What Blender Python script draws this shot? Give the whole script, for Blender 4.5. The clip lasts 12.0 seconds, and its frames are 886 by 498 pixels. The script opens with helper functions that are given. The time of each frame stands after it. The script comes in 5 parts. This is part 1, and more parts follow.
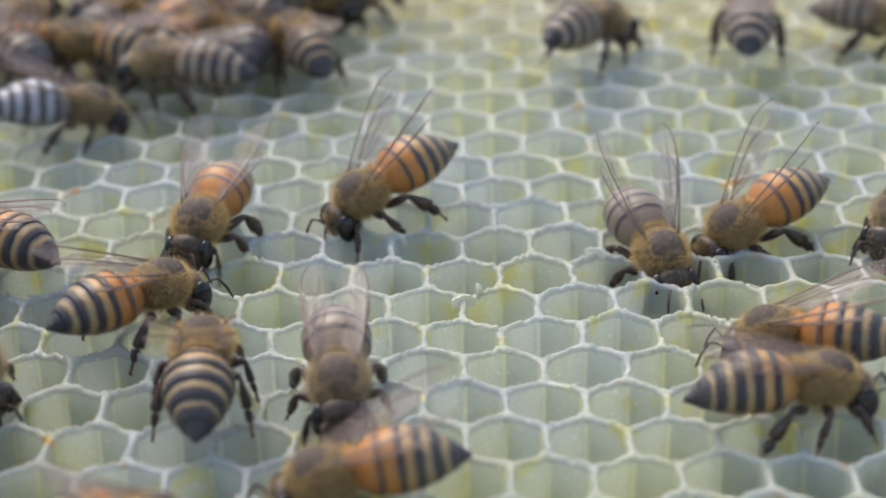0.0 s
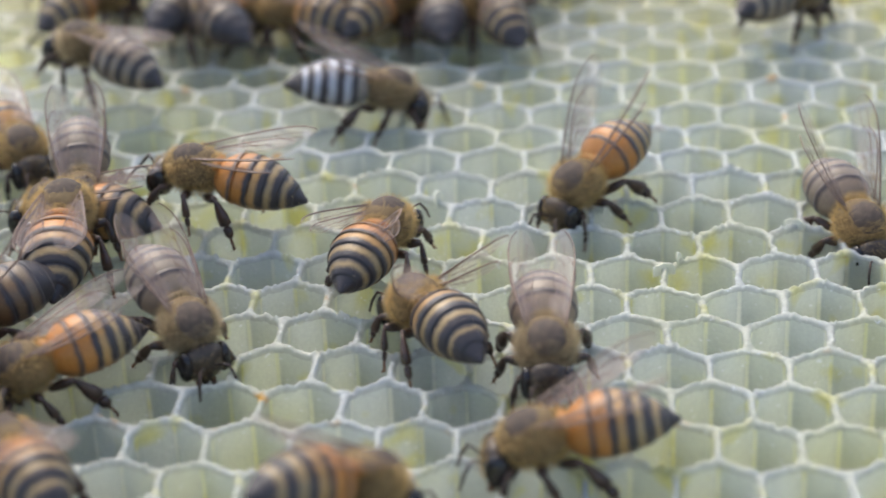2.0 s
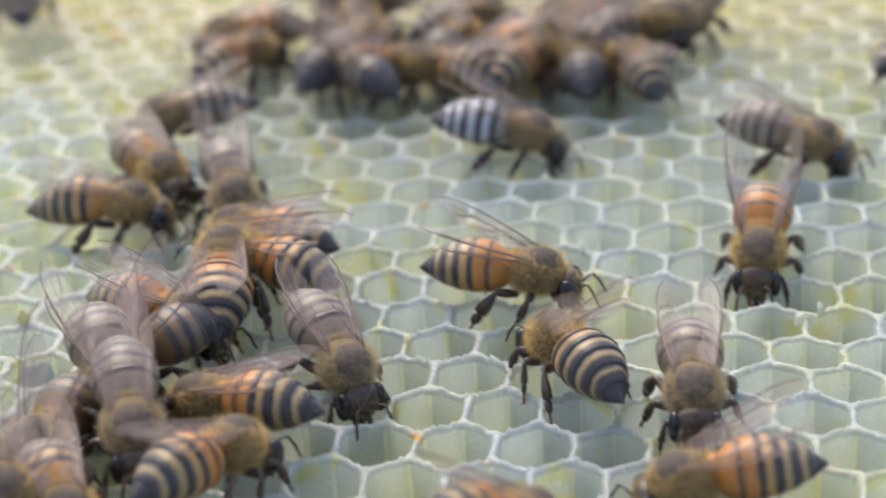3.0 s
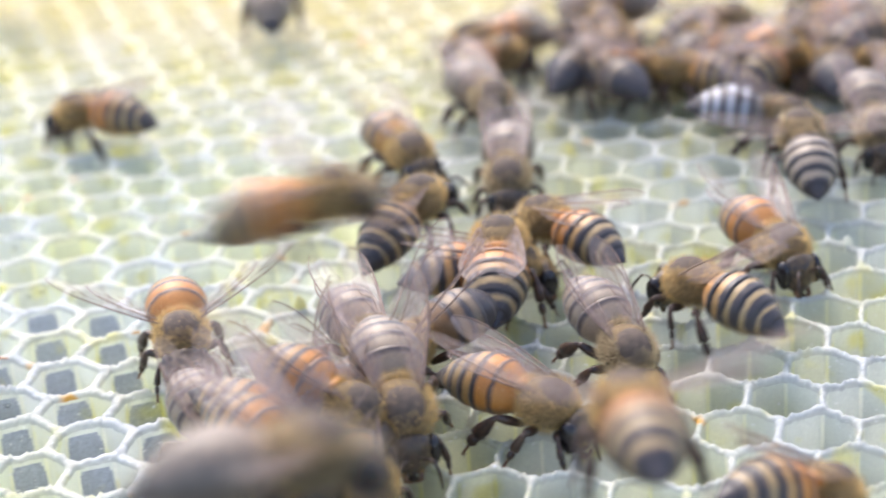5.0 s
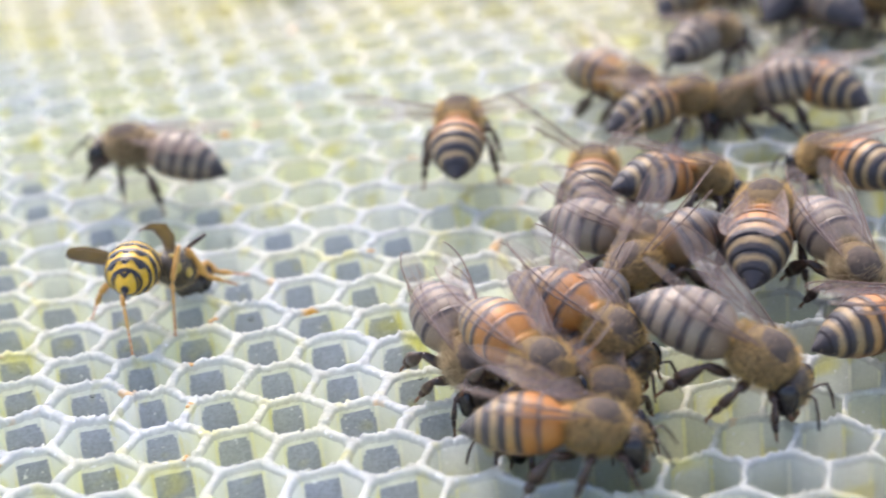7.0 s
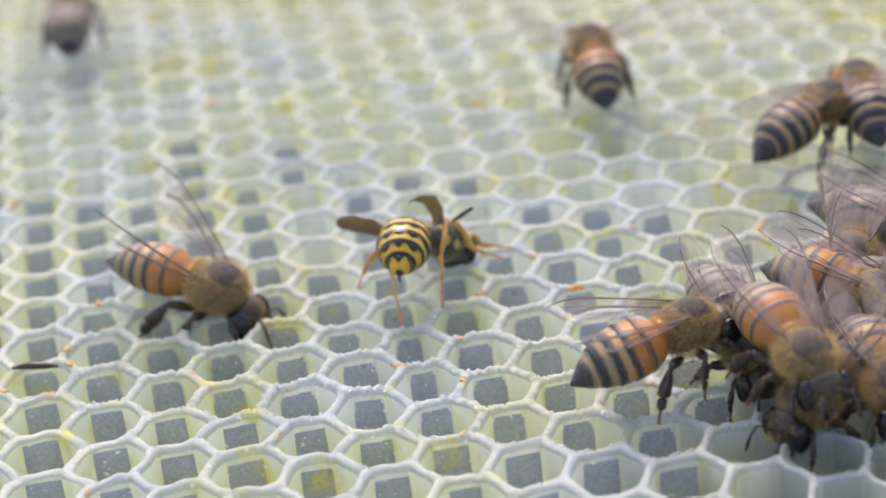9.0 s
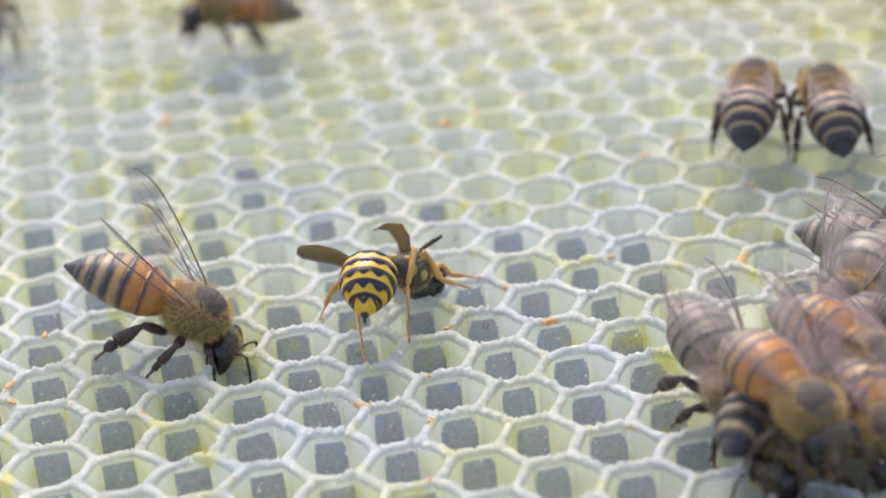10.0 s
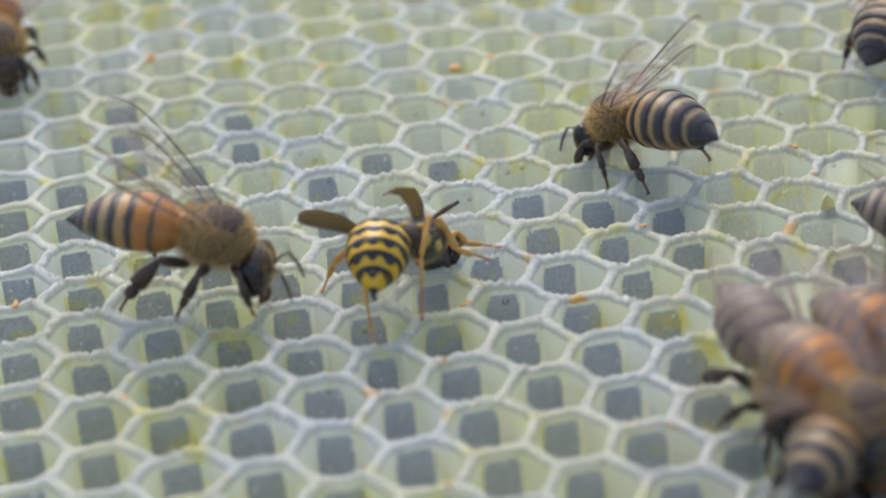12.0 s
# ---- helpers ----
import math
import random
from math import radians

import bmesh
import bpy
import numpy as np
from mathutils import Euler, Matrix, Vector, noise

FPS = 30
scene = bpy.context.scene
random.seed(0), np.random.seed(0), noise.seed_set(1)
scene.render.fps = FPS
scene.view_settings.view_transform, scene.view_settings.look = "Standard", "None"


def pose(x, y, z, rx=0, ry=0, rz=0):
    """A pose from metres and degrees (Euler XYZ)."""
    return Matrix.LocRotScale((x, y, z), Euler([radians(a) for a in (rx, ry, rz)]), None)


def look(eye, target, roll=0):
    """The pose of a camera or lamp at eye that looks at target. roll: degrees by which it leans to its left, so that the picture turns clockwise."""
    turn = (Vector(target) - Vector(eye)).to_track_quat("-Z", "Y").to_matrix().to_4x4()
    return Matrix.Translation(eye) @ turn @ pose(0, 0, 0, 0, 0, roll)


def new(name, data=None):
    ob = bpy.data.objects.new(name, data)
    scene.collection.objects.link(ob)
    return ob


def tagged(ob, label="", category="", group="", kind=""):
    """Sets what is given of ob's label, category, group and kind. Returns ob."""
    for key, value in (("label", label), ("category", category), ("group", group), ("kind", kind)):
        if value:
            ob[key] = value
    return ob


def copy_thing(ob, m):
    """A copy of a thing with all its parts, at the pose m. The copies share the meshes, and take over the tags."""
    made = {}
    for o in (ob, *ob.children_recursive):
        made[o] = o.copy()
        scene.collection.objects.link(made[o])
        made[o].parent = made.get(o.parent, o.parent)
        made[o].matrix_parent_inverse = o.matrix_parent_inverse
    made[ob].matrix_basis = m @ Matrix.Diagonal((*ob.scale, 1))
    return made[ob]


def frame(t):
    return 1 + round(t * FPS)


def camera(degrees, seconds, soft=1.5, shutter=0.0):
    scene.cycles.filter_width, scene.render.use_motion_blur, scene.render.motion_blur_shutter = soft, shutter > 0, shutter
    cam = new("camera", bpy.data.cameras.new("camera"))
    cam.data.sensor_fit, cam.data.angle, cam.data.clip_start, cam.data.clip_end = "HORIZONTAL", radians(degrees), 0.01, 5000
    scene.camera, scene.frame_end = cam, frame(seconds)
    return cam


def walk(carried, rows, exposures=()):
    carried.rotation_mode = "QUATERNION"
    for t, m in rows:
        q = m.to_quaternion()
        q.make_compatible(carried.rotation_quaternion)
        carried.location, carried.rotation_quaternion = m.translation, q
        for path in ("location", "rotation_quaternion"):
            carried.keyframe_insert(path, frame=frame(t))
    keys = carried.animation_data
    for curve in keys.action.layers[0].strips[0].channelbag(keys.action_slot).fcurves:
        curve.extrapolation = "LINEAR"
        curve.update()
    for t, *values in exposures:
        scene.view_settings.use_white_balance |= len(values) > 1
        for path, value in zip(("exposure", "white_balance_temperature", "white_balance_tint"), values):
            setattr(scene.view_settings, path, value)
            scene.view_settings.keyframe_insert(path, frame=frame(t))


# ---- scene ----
cam = camera(24.0, 12.0, 1.65, 0.5)
cam.data.dof.use_dof, cam.data.dof.focus_distance, cam.data.dof.aperture_fstop = True, 0.147, 29
# seconds, eye in millimetres, yaw, pitch and roll in degrees
PATH = [
    (0.0, 13.46, -136.61, 70.37, 0.678, -26.843, -1.235),
    (0.5, 12.36, -136.89, 70.00, 1.826, -26.824, -2.133),
    (1.0, 11.42, -137.60, 71.32, 2.948, -27.193, -2.273),
    (1.5, 10.39, -138.36, 70.72, 4.036, -27.266, -2.291),
    (2.0, 9.20, -138.86, 71.00, 5.084, -27.436, -2.433),
    (2.5, 7.88, -140.43, 72.87, 6.378, -27.558, -2.376),
    (2.7, 7.45, -141.88, 72.93, 7.203, -26.935, -2.712),
    (4.3, 0.76, -146.17, 71.19, 11.145, -24.326, -4.437),
    (4.5, -0.12, -146.82, 70.69, 11.577, -24.278, -4.452),
    (5.0, -2.00, -149.06, 70.89, 12.770, -24.353, -4.504),
    (5.5, -4.58, -151.49, 69.96, 13.751, -24.407, -4.692),
    (6.0, -4.38, -151.98, 69.82, 15.086, -24.796, -5.142),
    (6.5, -4.93, -152.94, 70.29, 16.437, -25.113, -5.958),
    (7.0, -6.37, -155.25, 71.23, 17.636, -25.339, -6.298),
    (7.5, -7.43, -155.64, 70.13, 19.422, -25.704, -6.705),
    (7.7, -8.44, -158.00, 72.64, 20.151, -26.355, -6.899),
    (9.3, -16.43, -156.83, 74.75, 22.305, -26.403, -6.397),
    (9.5, -17.05, -155.45, 73.61, 21.542, -26.182, -6.082),
    (10.0, -18.11, -149.23, 72.41, 21.275, -26.371, -5.828),
    (10.5, -21.60, -144.45, 71.74, 20.597, -26.029, -5.133),
    (11.0, -21.77, -140.37, 71.86, 20.640, -26.252, -5.128),
    (11.5, -24.91, -138.00, 70.09, 20.078, -27.281, -4.553),
    (12.0, -26.09, -135.83, 69.05, 20.670, -28.816, -4.738),
]
EXPOSURES = ((0.0, 0.95, 6700, 10), (1.5, 0.99, 6700, 10), (2.7, 1.17, 6700, 10), (4.3, 1.18, 6600, 13), (5.0, 1.68, 6600, 15), (5.5, 1.83, 6600, 16), (6.5, 1.73, 6600, 17), (7.0, 1.5, 6650, 17), (7.5, 1.12, 6700, 17), (9.5, 1.09, 6750, 17), (10.0, 1.17, 6750, 16), (10.5, 1.0, 6750, 15), (11.0, 0.86, 6800, 13), (12.0, 0.75, 6700, 11))


def sight(x, y, z, yaw, pitch, roll):
    """The pose of the camera at an eye given in millimetres."""
    a, b = radians(yaw), radians(pitch)
    ahead = Vector((-math.sin(a) * math.cos(b), math.cos(a) * math.cos(b), math.sin(b)))
    eye = Vector((x, y, z)) * MM
    return look(eye, eye + ahead * 0.1, roll)


MM = 0.001
walk(cam, [(t, sight(*row)) for t, *row in PATH], EXPOSURES)

# ---- light ----
world = bpy.data.worlds.new("sky")
scene.world = world
world.use_nodes = True
nodes, links = world.node_tree.nodes, world.node_tree.links
sky = nodes.new("ShaderNodeTexSky")
sky.sky_type, sky.sun_disc = "NISHITA", False
SUN_HEIGHT, SUN_TURN = 55.0, -30.0
sky.sun_elevation, sky.sun_rotation = radians(SUN_HEIGHT), radians(SUN_TURN)
sky.air_density, sky.dust_density = 1.0, 3.0
back = nodes["Background"]
back.inputs["Strength"].default_value = 0.15
links.new(sky.outputs["Color"], back.inputs["Color"])
sun = new("sun", bpy.data.lights.new("sun", "SUN"))
sun.data.energy, sun.data.angle, sun.data.color = 1.0, radians(30), (1.0, 0.96, 0.90)
a, b = radians(SUN_TURN), radians(SUN_HEIGHT)
sun.matrix_basis = look(Vector((math.sin(a) * math.cos(b), math.cos(a) * math.cos(b), math.sin(b))), (0, 0, 0))


# ---- materials ----
def shader(name, rough=0.5, **more):
    """A node material: its tree, its links, its principled shader."""
    mat = bpy.data.materials.new(name)
    mat.use_nodes = True
    tree = mat.node_tree
    p = tree.nodes["Principled BSDF"]
    p.inputs["Roughness"].default_value = rough
    for key, value in more.items():
        p.inputs[key.replace("_", " ")].default_value = value
    return mat, tree, p


def place(tree, scale, generated=""):
    """Coordinates in millimetres of the world, or of the object."""
    m = tree.nodes.new("ShaderNodeVectorMath")
    m.operation = "SCALE"
    m.inputs["Scale"].default_value = scale
    if generated:
        c = tree.nodes.new("ShaderNodeTexCoord")
        tree.links.new(c.outputs[generated], m.inputs[0])
    else:
        c = tree.nodes.new("ShaderNodeNewGeometry")
        tree.links.new(c.outputs["Position"], m.inputs[0])
    return m.outputs[0]


def speckle(tree, where, scale, detail=3.0, rough=0.55):
    n = tree.nodes.new("ShaderNodeTexNoise")
    n.inputs["Scale"].default_value, n.inputs["Detail"].default_value, n.inputs["Roughness"].default_value = scale, detail, rough
    tree.links.new(where, n.inputs["Vector"])
    return n.outputs["Fac"]


def ramp(tree, value, stops, mode="LINEAR"):
    r = tree.nodes.new("ShaderNodeValToRGB")
    r.color_ramp.interpolation = mode
    el = r.color_ramp.elements
    while len(el) < len(stops):
        el.new(0.5)
    for e, (at, colour) in zip(el, stops):
        e.position, e.color = at, (*colour, 1)
    tree.links.new(value, r.inputs[0])
    return r.outputs["Color"]


def blend(tree, fac, a, b, mode="MIX"):
    m = tree.nodes.new("ShaderNodeMix")
    m.data_type, m.blend_type = "RGBA", mode
    for socket, value in ((m.inputs[0], fac), (m.inputs[6], a), (m.inputs[7], b)):
        if isinstance(value, (int, float)):
            socket.default_value = value
        elif isinstance(value, tuple):
            socket.default_value = (*value, 1)
        else:
            tree.links.new(value, socket)
    return m.outputs[2]


def bump(tree, p, value, strength, mm):
    b = tree.nodes.new("ShaderNodeBump")
    b.inputs["Strength"].default_value, b.inputs["Distance"].default_value = strength, mm * MM
    tree.links.new(value, b.inputs["Height"])
    tree.links.new(b.outputs["Normal"], p.inputs["Normal"])


def lets_light_through(mat, tree, p, colour, share):
    """Mixes a translucent shader in, for thin wax and membranes."""
    t = tree.nodes.new("ShaderNodeBsdfTranslucent")
    m = tree.nodes.new("ShaderNodeMixShader")
    m.inputs[0].default_value = share
    if isinstance(colour, tuple):
        t.inputs["Color"].default_value = (*colour, 1)
    else:
        tree.links.new(colour, t.inputs["Color"])
    tree.links.new(p.outputs[0], m.inputs[1])
    tree.links.new(t.outputs[0], m.inputs[2])
    tree.links.new(m.outputs[0], tree.nodes["Material Output"].inputs["Surface"])


def aged(tree):
    """Share of old, honey-stained wax: it grows towards the comb's upper end."""
    g = tree.nodes.new("ShaderNodeNewGeometry")
    sep = tree.nodes.new("ShaderNodeSeparateXYZ")
    tree.links.new(g.outputs["Position"], sep.inputs[0])
    m = tree.nodes.new("ShaderNodeMapRange")
    for key, value in zip(("From Min", "From Max"), (0.022, 0.080)):
        m.inputs[key].default_value = value
    tree.links.new(sep.outputs["Y"], m.inputs["Value"])
    n = tree.nodes.new("ShaderNodeMapRange")
    for key, value in zip(("From Min", "From Max"), (0.05, -0.05)):
        n.inputs[key].default_value = value
    tree.links.new(sep.outputs["X"], n.inputs["Value"])
    both = tree.nodes.new("ShaderNodeMath")
    both.operation = "MULTIPLY"
    tree.links.new(m.outputs[0], both.inputs[0])
    tree.links.new(n.outputs[0], both.inputs[1])
    top = tree.nodes.new("ShaderNodeMapRange")
    for key, value in zip(("From Min", "From Max", "To Max"), (0.036, 0.066, 0.85)):
        top.inputs[key].default_value = value
    tree.links.new(sep.outputs["Y"], top.inputs["Value"])
    most = tree.nodes.new("ShaderNodeMath")
    most.operation = "MAXIMUM"
    tree.links.new(both.outputs[0], most.inputs[0])
    tree.links.new(top.outputs[0], most.inputs[1])
    return most.outputs[0]


def wax(name, pale, tinted, through_it, rough, stain=0.0, patchy=0.66, mottle=0.90):
    mat, tree, p = shader(name, rough)
    at = place(tree, 1 / MM)
    wide = ramp(tree, speckle(tree, at, 0.09, 2.0), [(0.38, (0, 0, 0)), (0.68, (1, 1, 1))])
    fine = speckle(tree, at, 3.4, 5.0, 0.65)
    colour = blend(tree, wide, pale, tinted)
    yellow = ramp(tree, speckle(tree, at, 0.33, 1.5), [(patchy - 0.06, (0, 0, 0)), (patchy + 0.12, (1, 1, 1))])
    colour = blend(tree, yellow, colour, blend(tree, 0.6, tinted, (0.74, 0.70, 0.12)))
    colour = blend(tree, aged(tree), colour, blend(tree, 0.5, colour, (0.97, 0.85, 0.52)))
    # sparse pale flecks painted into the colour for tiny glints on the wax
    glint_flecks = ramp(tree, speckle(tree, at, 2.1, 1.0), [(0.70, (0, 0, 0)), (0.74, (1, 1, 1))])
    colour = blend(tree, glint_flecks, colour, (0.92, 0.94, 0.94))
    if stain:
        spots = ramp(tree, speckle(tree, at, 0.24, 2.5), [(0.66, (0, 0, 0)), (0.74, (1, 1, 1))])
        colour = blend(tree, spots, colour, (0.72, 0.40, 0.09))
    shade = ramp(tree, fine, [(0.3, (mottle, mottle, mottle + 0.01)), (0.65, (1, 1, 1))])
    colour = blend(tree, 1.0, colour, shade, "MULTIPLY")
    tree.links.new(colour, p.inputs["Base Color"])
    bump(tree, p, fine, 0.4 if stain else 0.7, 0.16)
    if through_it:
        lets_light_through(mat, tree, p, colour, through_it)
    return mat


WAX_RIM = wax("wax_rim", (0.62, 0.65, 0.64), (0.665, 0.67, 0.52), 0.45, 0.45, 1.0, 0.64, 0.84)
WAX_WALL = wax("wax_wall", (0.76, 0.80, 0.77), (0.79, 0.81, 0.66), 0.64, 0.35)
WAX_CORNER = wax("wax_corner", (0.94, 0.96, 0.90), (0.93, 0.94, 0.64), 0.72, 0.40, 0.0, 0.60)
# floor colour darkened to put more shade into the bottom of the cells
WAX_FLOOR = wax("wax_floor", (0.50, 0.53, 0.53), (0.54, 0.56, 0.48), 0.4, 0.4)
# wall wax in shaded, half-shaded and lit copies: the shade is in the colour
WAX_SHADED = wax("thin_wax_wall", (0.45, 0.50, 0.60), (0.49, 0.53, 0.57), 0.25, 0.3, 0.0, 0.66, 0.70)
WAX_HALF_SHADED = wax("half_shaded_wax_wall", (0.71, 0.75, 0.72), (0.74, 0.77, 0.63), 0.4, 0.3, 0.0, 0.64, 0.82)
WAX_LIT = wax("lit_wax_wall", (0.91, 0.94, 0.90), (0.91, 0.935, 0.72), 0.72, 0.4, 0.0, 0.67, 0.94)

# ---- the comb: pitch of its cells 5.3 mm, rims in the plane z = 0 ----
PITCH = 5.3
ROW = PITCH * math.sqrt(3) / 2


def drift(x, y):
    """How far the comb's joints stray from the even grid."""
    v = noise.noise_vector(Vector((x * 0.13, y * 0.13, 3.1)))
    w = noise.noise_vector(Vector((x * 0.9, y * 0.9, 7.7)))
    return x + 0.6 * v.x + 0.22 * w.x, y + 0.6 * v.y + 0.22 * w.y


def rim_height(x, y):
    h = 0.45 * noise.noise(Vector((x * 0.10, y * 0.10, 0.4))) + 0.16 * noise.noise(Vector((x * 0.55, y * 0.55, 5.0)))
    h += 0.16 * noise.noise(Vector((x * 2.3, y * 2.3, 9.0))) + 0.28 * noise.noise(Vector((x * 5.5, y * 5.5, 1.0)))
    return h


STEPS = {16: (0.0, 0.055, 0.10, 0.16, 0.22, 0.29, 0.36, 0.43, 0.5, 0.57, 0.64, 0.71, 0.78, 0.84, 0.90, 0.945), 5: (0.0, 0.06, 0.35, 0.65, 0.94), 3: (0.0, 0.12, 0.88)}


def cell_shape(cx, cy, sides):
    """One cell: its rounded rim, its walls, its corner fillets and its floor. Points in mm from the cell's centre, faces, materials."""
    n = 6 * sides
    corners = []
    for k in range(6):
        a = radians(30 + 60 * k)
        corners.append(drift(cx + PITCH / math.sqrt(3) * math.cos(a), cy + PITCH / math.sqrt(3) * math.sin(a)))
    mx, my = sum(c[0] for c in corners) / 6, sum(c[1] for c in corners) / 6
    outer, even = [], []
    for k in range(6):
        (x0, y0), (x1, y1) = corners[k], corners[(k + 1) % 6]
        for f in STEPS[sides]:
            x, y = x0 + (x1 - x0) * f, y0 + (y1 - y0) * f
            w = noise.noise_vector(Vector((x * 1.4, y * 1.4, 2.2))) * 0.22 * math.sin(math.pi * f)
            w += noise.noise_vector(Vector((x * 6.5, y * 6.5, 6.2))) * 0.08
            outer.append((x + w.x, y + w.y))
            even.append((x, y))
    thick_rim = 0.12 * max(0.0, min(1.0, (-cx - 36) / 14))
    # inward, down, rounding, share of the rim's unevenness
    rings = ((0.0, 0.02, 0.0, 1.0), (0.12 + 0.7 * thick_rim, -0.02, 0.20, 1.0), (0.19 + thick_rim, -0.16, 0.34, 0.9), (0.21 + thick_rim, -0.42, 0.30, 0.35), (0.21 + 0.8 * thick_rim, -0.74, 0.24, 0.06), (0.21 + 0.7 * thick_rim, -1.05, 0.22, 0.0), (0.20 + 0.6 * thick_rim, -1.5, 0.20, 0.0), (0.19 + 0.5 * thick_rim, -2.2, 0.18, 0.0), (0.16, -6.4, 0.14, 0.0))
    verts, faces, mats = [], [], []
    for level, (inward, down, rounded, ragged) in enumerate(rings):
        for k in range(n):
            x, y = even[k][0] + (outer[k][0] - even[k][0]) * ragged, even[k][1] + (outer[k][1] - even[k][1]) * ragged
            dx, dy = x - mx, y - my
            r = math.hypot(dx, dy)
            q = r + (min(r, PITCH / 2 * 1.02) - r) * rounded * 1.5 - inward
            if k % sides == 0 and level > 2:
                q -= 0.11
            h = rim_height(x, y) * max(0.0, 1 + down / 0.9)
            verts.append((mx + dx * q / r - cx, my + dy * q / r - cy, h + down))
    last = len(rings) - 1
    verts.append((mx - cx, my - cy, -7.4))
    # shade painted on a far wall starts and ends unevenly, with rounded upper corners
    ends = [0.03 + 0.12 * abs(noise.noise(Vector((cx * 1.7, cy * 1.7, z)))) for z in (3.3, 8.3)] if sides == 16 else (0.05, 0.1)
    for level in range(last):
        corner_cut = {4: 0.07, 5: 0.02}.get(level, 0.0) if sides == 16 else 0.0
        for k in range(n):
            a, b = level * n + k, level * n + (k + 1) % n
            faces.append((a, b, b + n, a + n))
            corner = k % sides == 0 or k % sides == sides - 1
            # thin: far walls coloured as in shade; thick: other walls in the lit copy
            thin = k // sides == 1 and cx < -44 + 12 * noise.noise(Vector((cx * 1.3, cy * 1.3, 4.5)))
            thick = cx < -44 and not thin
            shade_mat = 6 if cy > -10 + 10 * noise.noise(Vector((cx * 0.2, cy * 0.2, 0.5))) + 14 * noise.noise(Vector((cx * 1.3, cy * 1.3, 2.5))) else 4
            mats.append(0 if level < 3 else shade_mat if thin and level > 3 and ends[0] + corner_cut <= STEPS[sides][k % sides] < 0.97 - ends[1] - corner_cut else 2 if corner else 5 if thick else 1)
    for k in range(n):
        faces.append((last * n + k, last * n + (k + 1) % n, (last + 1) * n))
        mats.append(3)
    return verts, faces, mats


def on_rim(x, y):
    """The spot on the nearest rim."""
    j0, i0 = round(-y / ROW - 1 / 3), round(x / PITCH)
    spots = []
    for j in range(j0 - 1, j0 + 2):
        for i in range(i0 - 1, i0 + 2):
            cx, cy = (i + (0.5 if j % 2 == 0 else 0.0)) * PITCH, -(j + 1 / 3) * ROW
            ring = [Vector(drift(cx + PITCH / math.sqrt(3) * math.cos(radians(30 + 60 * k)), cy + PITCH / math.sqrt(3) * math.sin(radians(30 + 60 * k)))) for k in range(6)]
            for k in range(6):
                a, d = ring[k], ring[(k + 1) % 6] - ring[k]
                f = max(0.0, min(1.0, (Vector((x, y)) - a).dot(d) / d.length_squared))
                spots.append(a + d * f)
    spot = min(spots, key=lambda p: (p - Vector((x, y))).length)
    return spot.x, spot.y


def mesh_from(name, verts, faces, mats, materials, smooth=True):
    me = bpy.data.meshes.new(name)
    me.from_pydata([(x * MM, y * MM, z * MM) for x, y, z in verts], [], faces)
    for m in materials:
        me.materials.append(m)
    if len(materials) > 1:
        me.polygons.foreach_set("material_index", mats)
    if smooth:
        me.polygons.foreach_set("use_smooth", [True] * len(faces))
    me.update()
    return me


def build_comb():
    comb = tagged(new("honeycomb"), "pale yellowish wax honeycomb of open hexagonal cells, mostly empty", "honeycomb", kind="structure")
    pieces, rest = [], ([], [], [])
    waxes = (WAX_RIM, WAX_WALL, WAX_CORNER, WAX_FLOOR, WAX_SHADED, WAX_LIT, WAX_HALF_SHADED)
    for j in range(-26, 19):
        for i in range(-42, 20):
            cx, cy = (i + (0.5 if j % 2 == 0 else 0.0)) * PITCH, -(j + 1 / 3) * ROW
            near = -96 < cx < 33 and -45 < cy < 9
            if near and len(pieces) < 300:
                pieces.append((cx, cy))
                continue
            sides = 5 if -60 < cy < 25 and -130 < cx < 50 else 3
            v, f, m = cell_shape(cx, cy, sides)
            base = len(rest[0])
            rest[0].extend((x + cx, y + cy, z) for x, y, z in v)
            rest[1].extend(tuple(k + base for k in face) for face in f)
            rest[2].extend(m)
    others = tagged(new("wax_cells", mesh_from("wax_cells", *rest, waxes)), kind="stuff")
    others.parent = comb
    for cx, cy in pieces:
        cell = new("wax_cell", mesh_from("wax_cell", *cell_shape(cx, cy, 16), waxes))
        cell.location = (cx * MM, cy * MM, 0)
        cell.parent = comb
    return comb


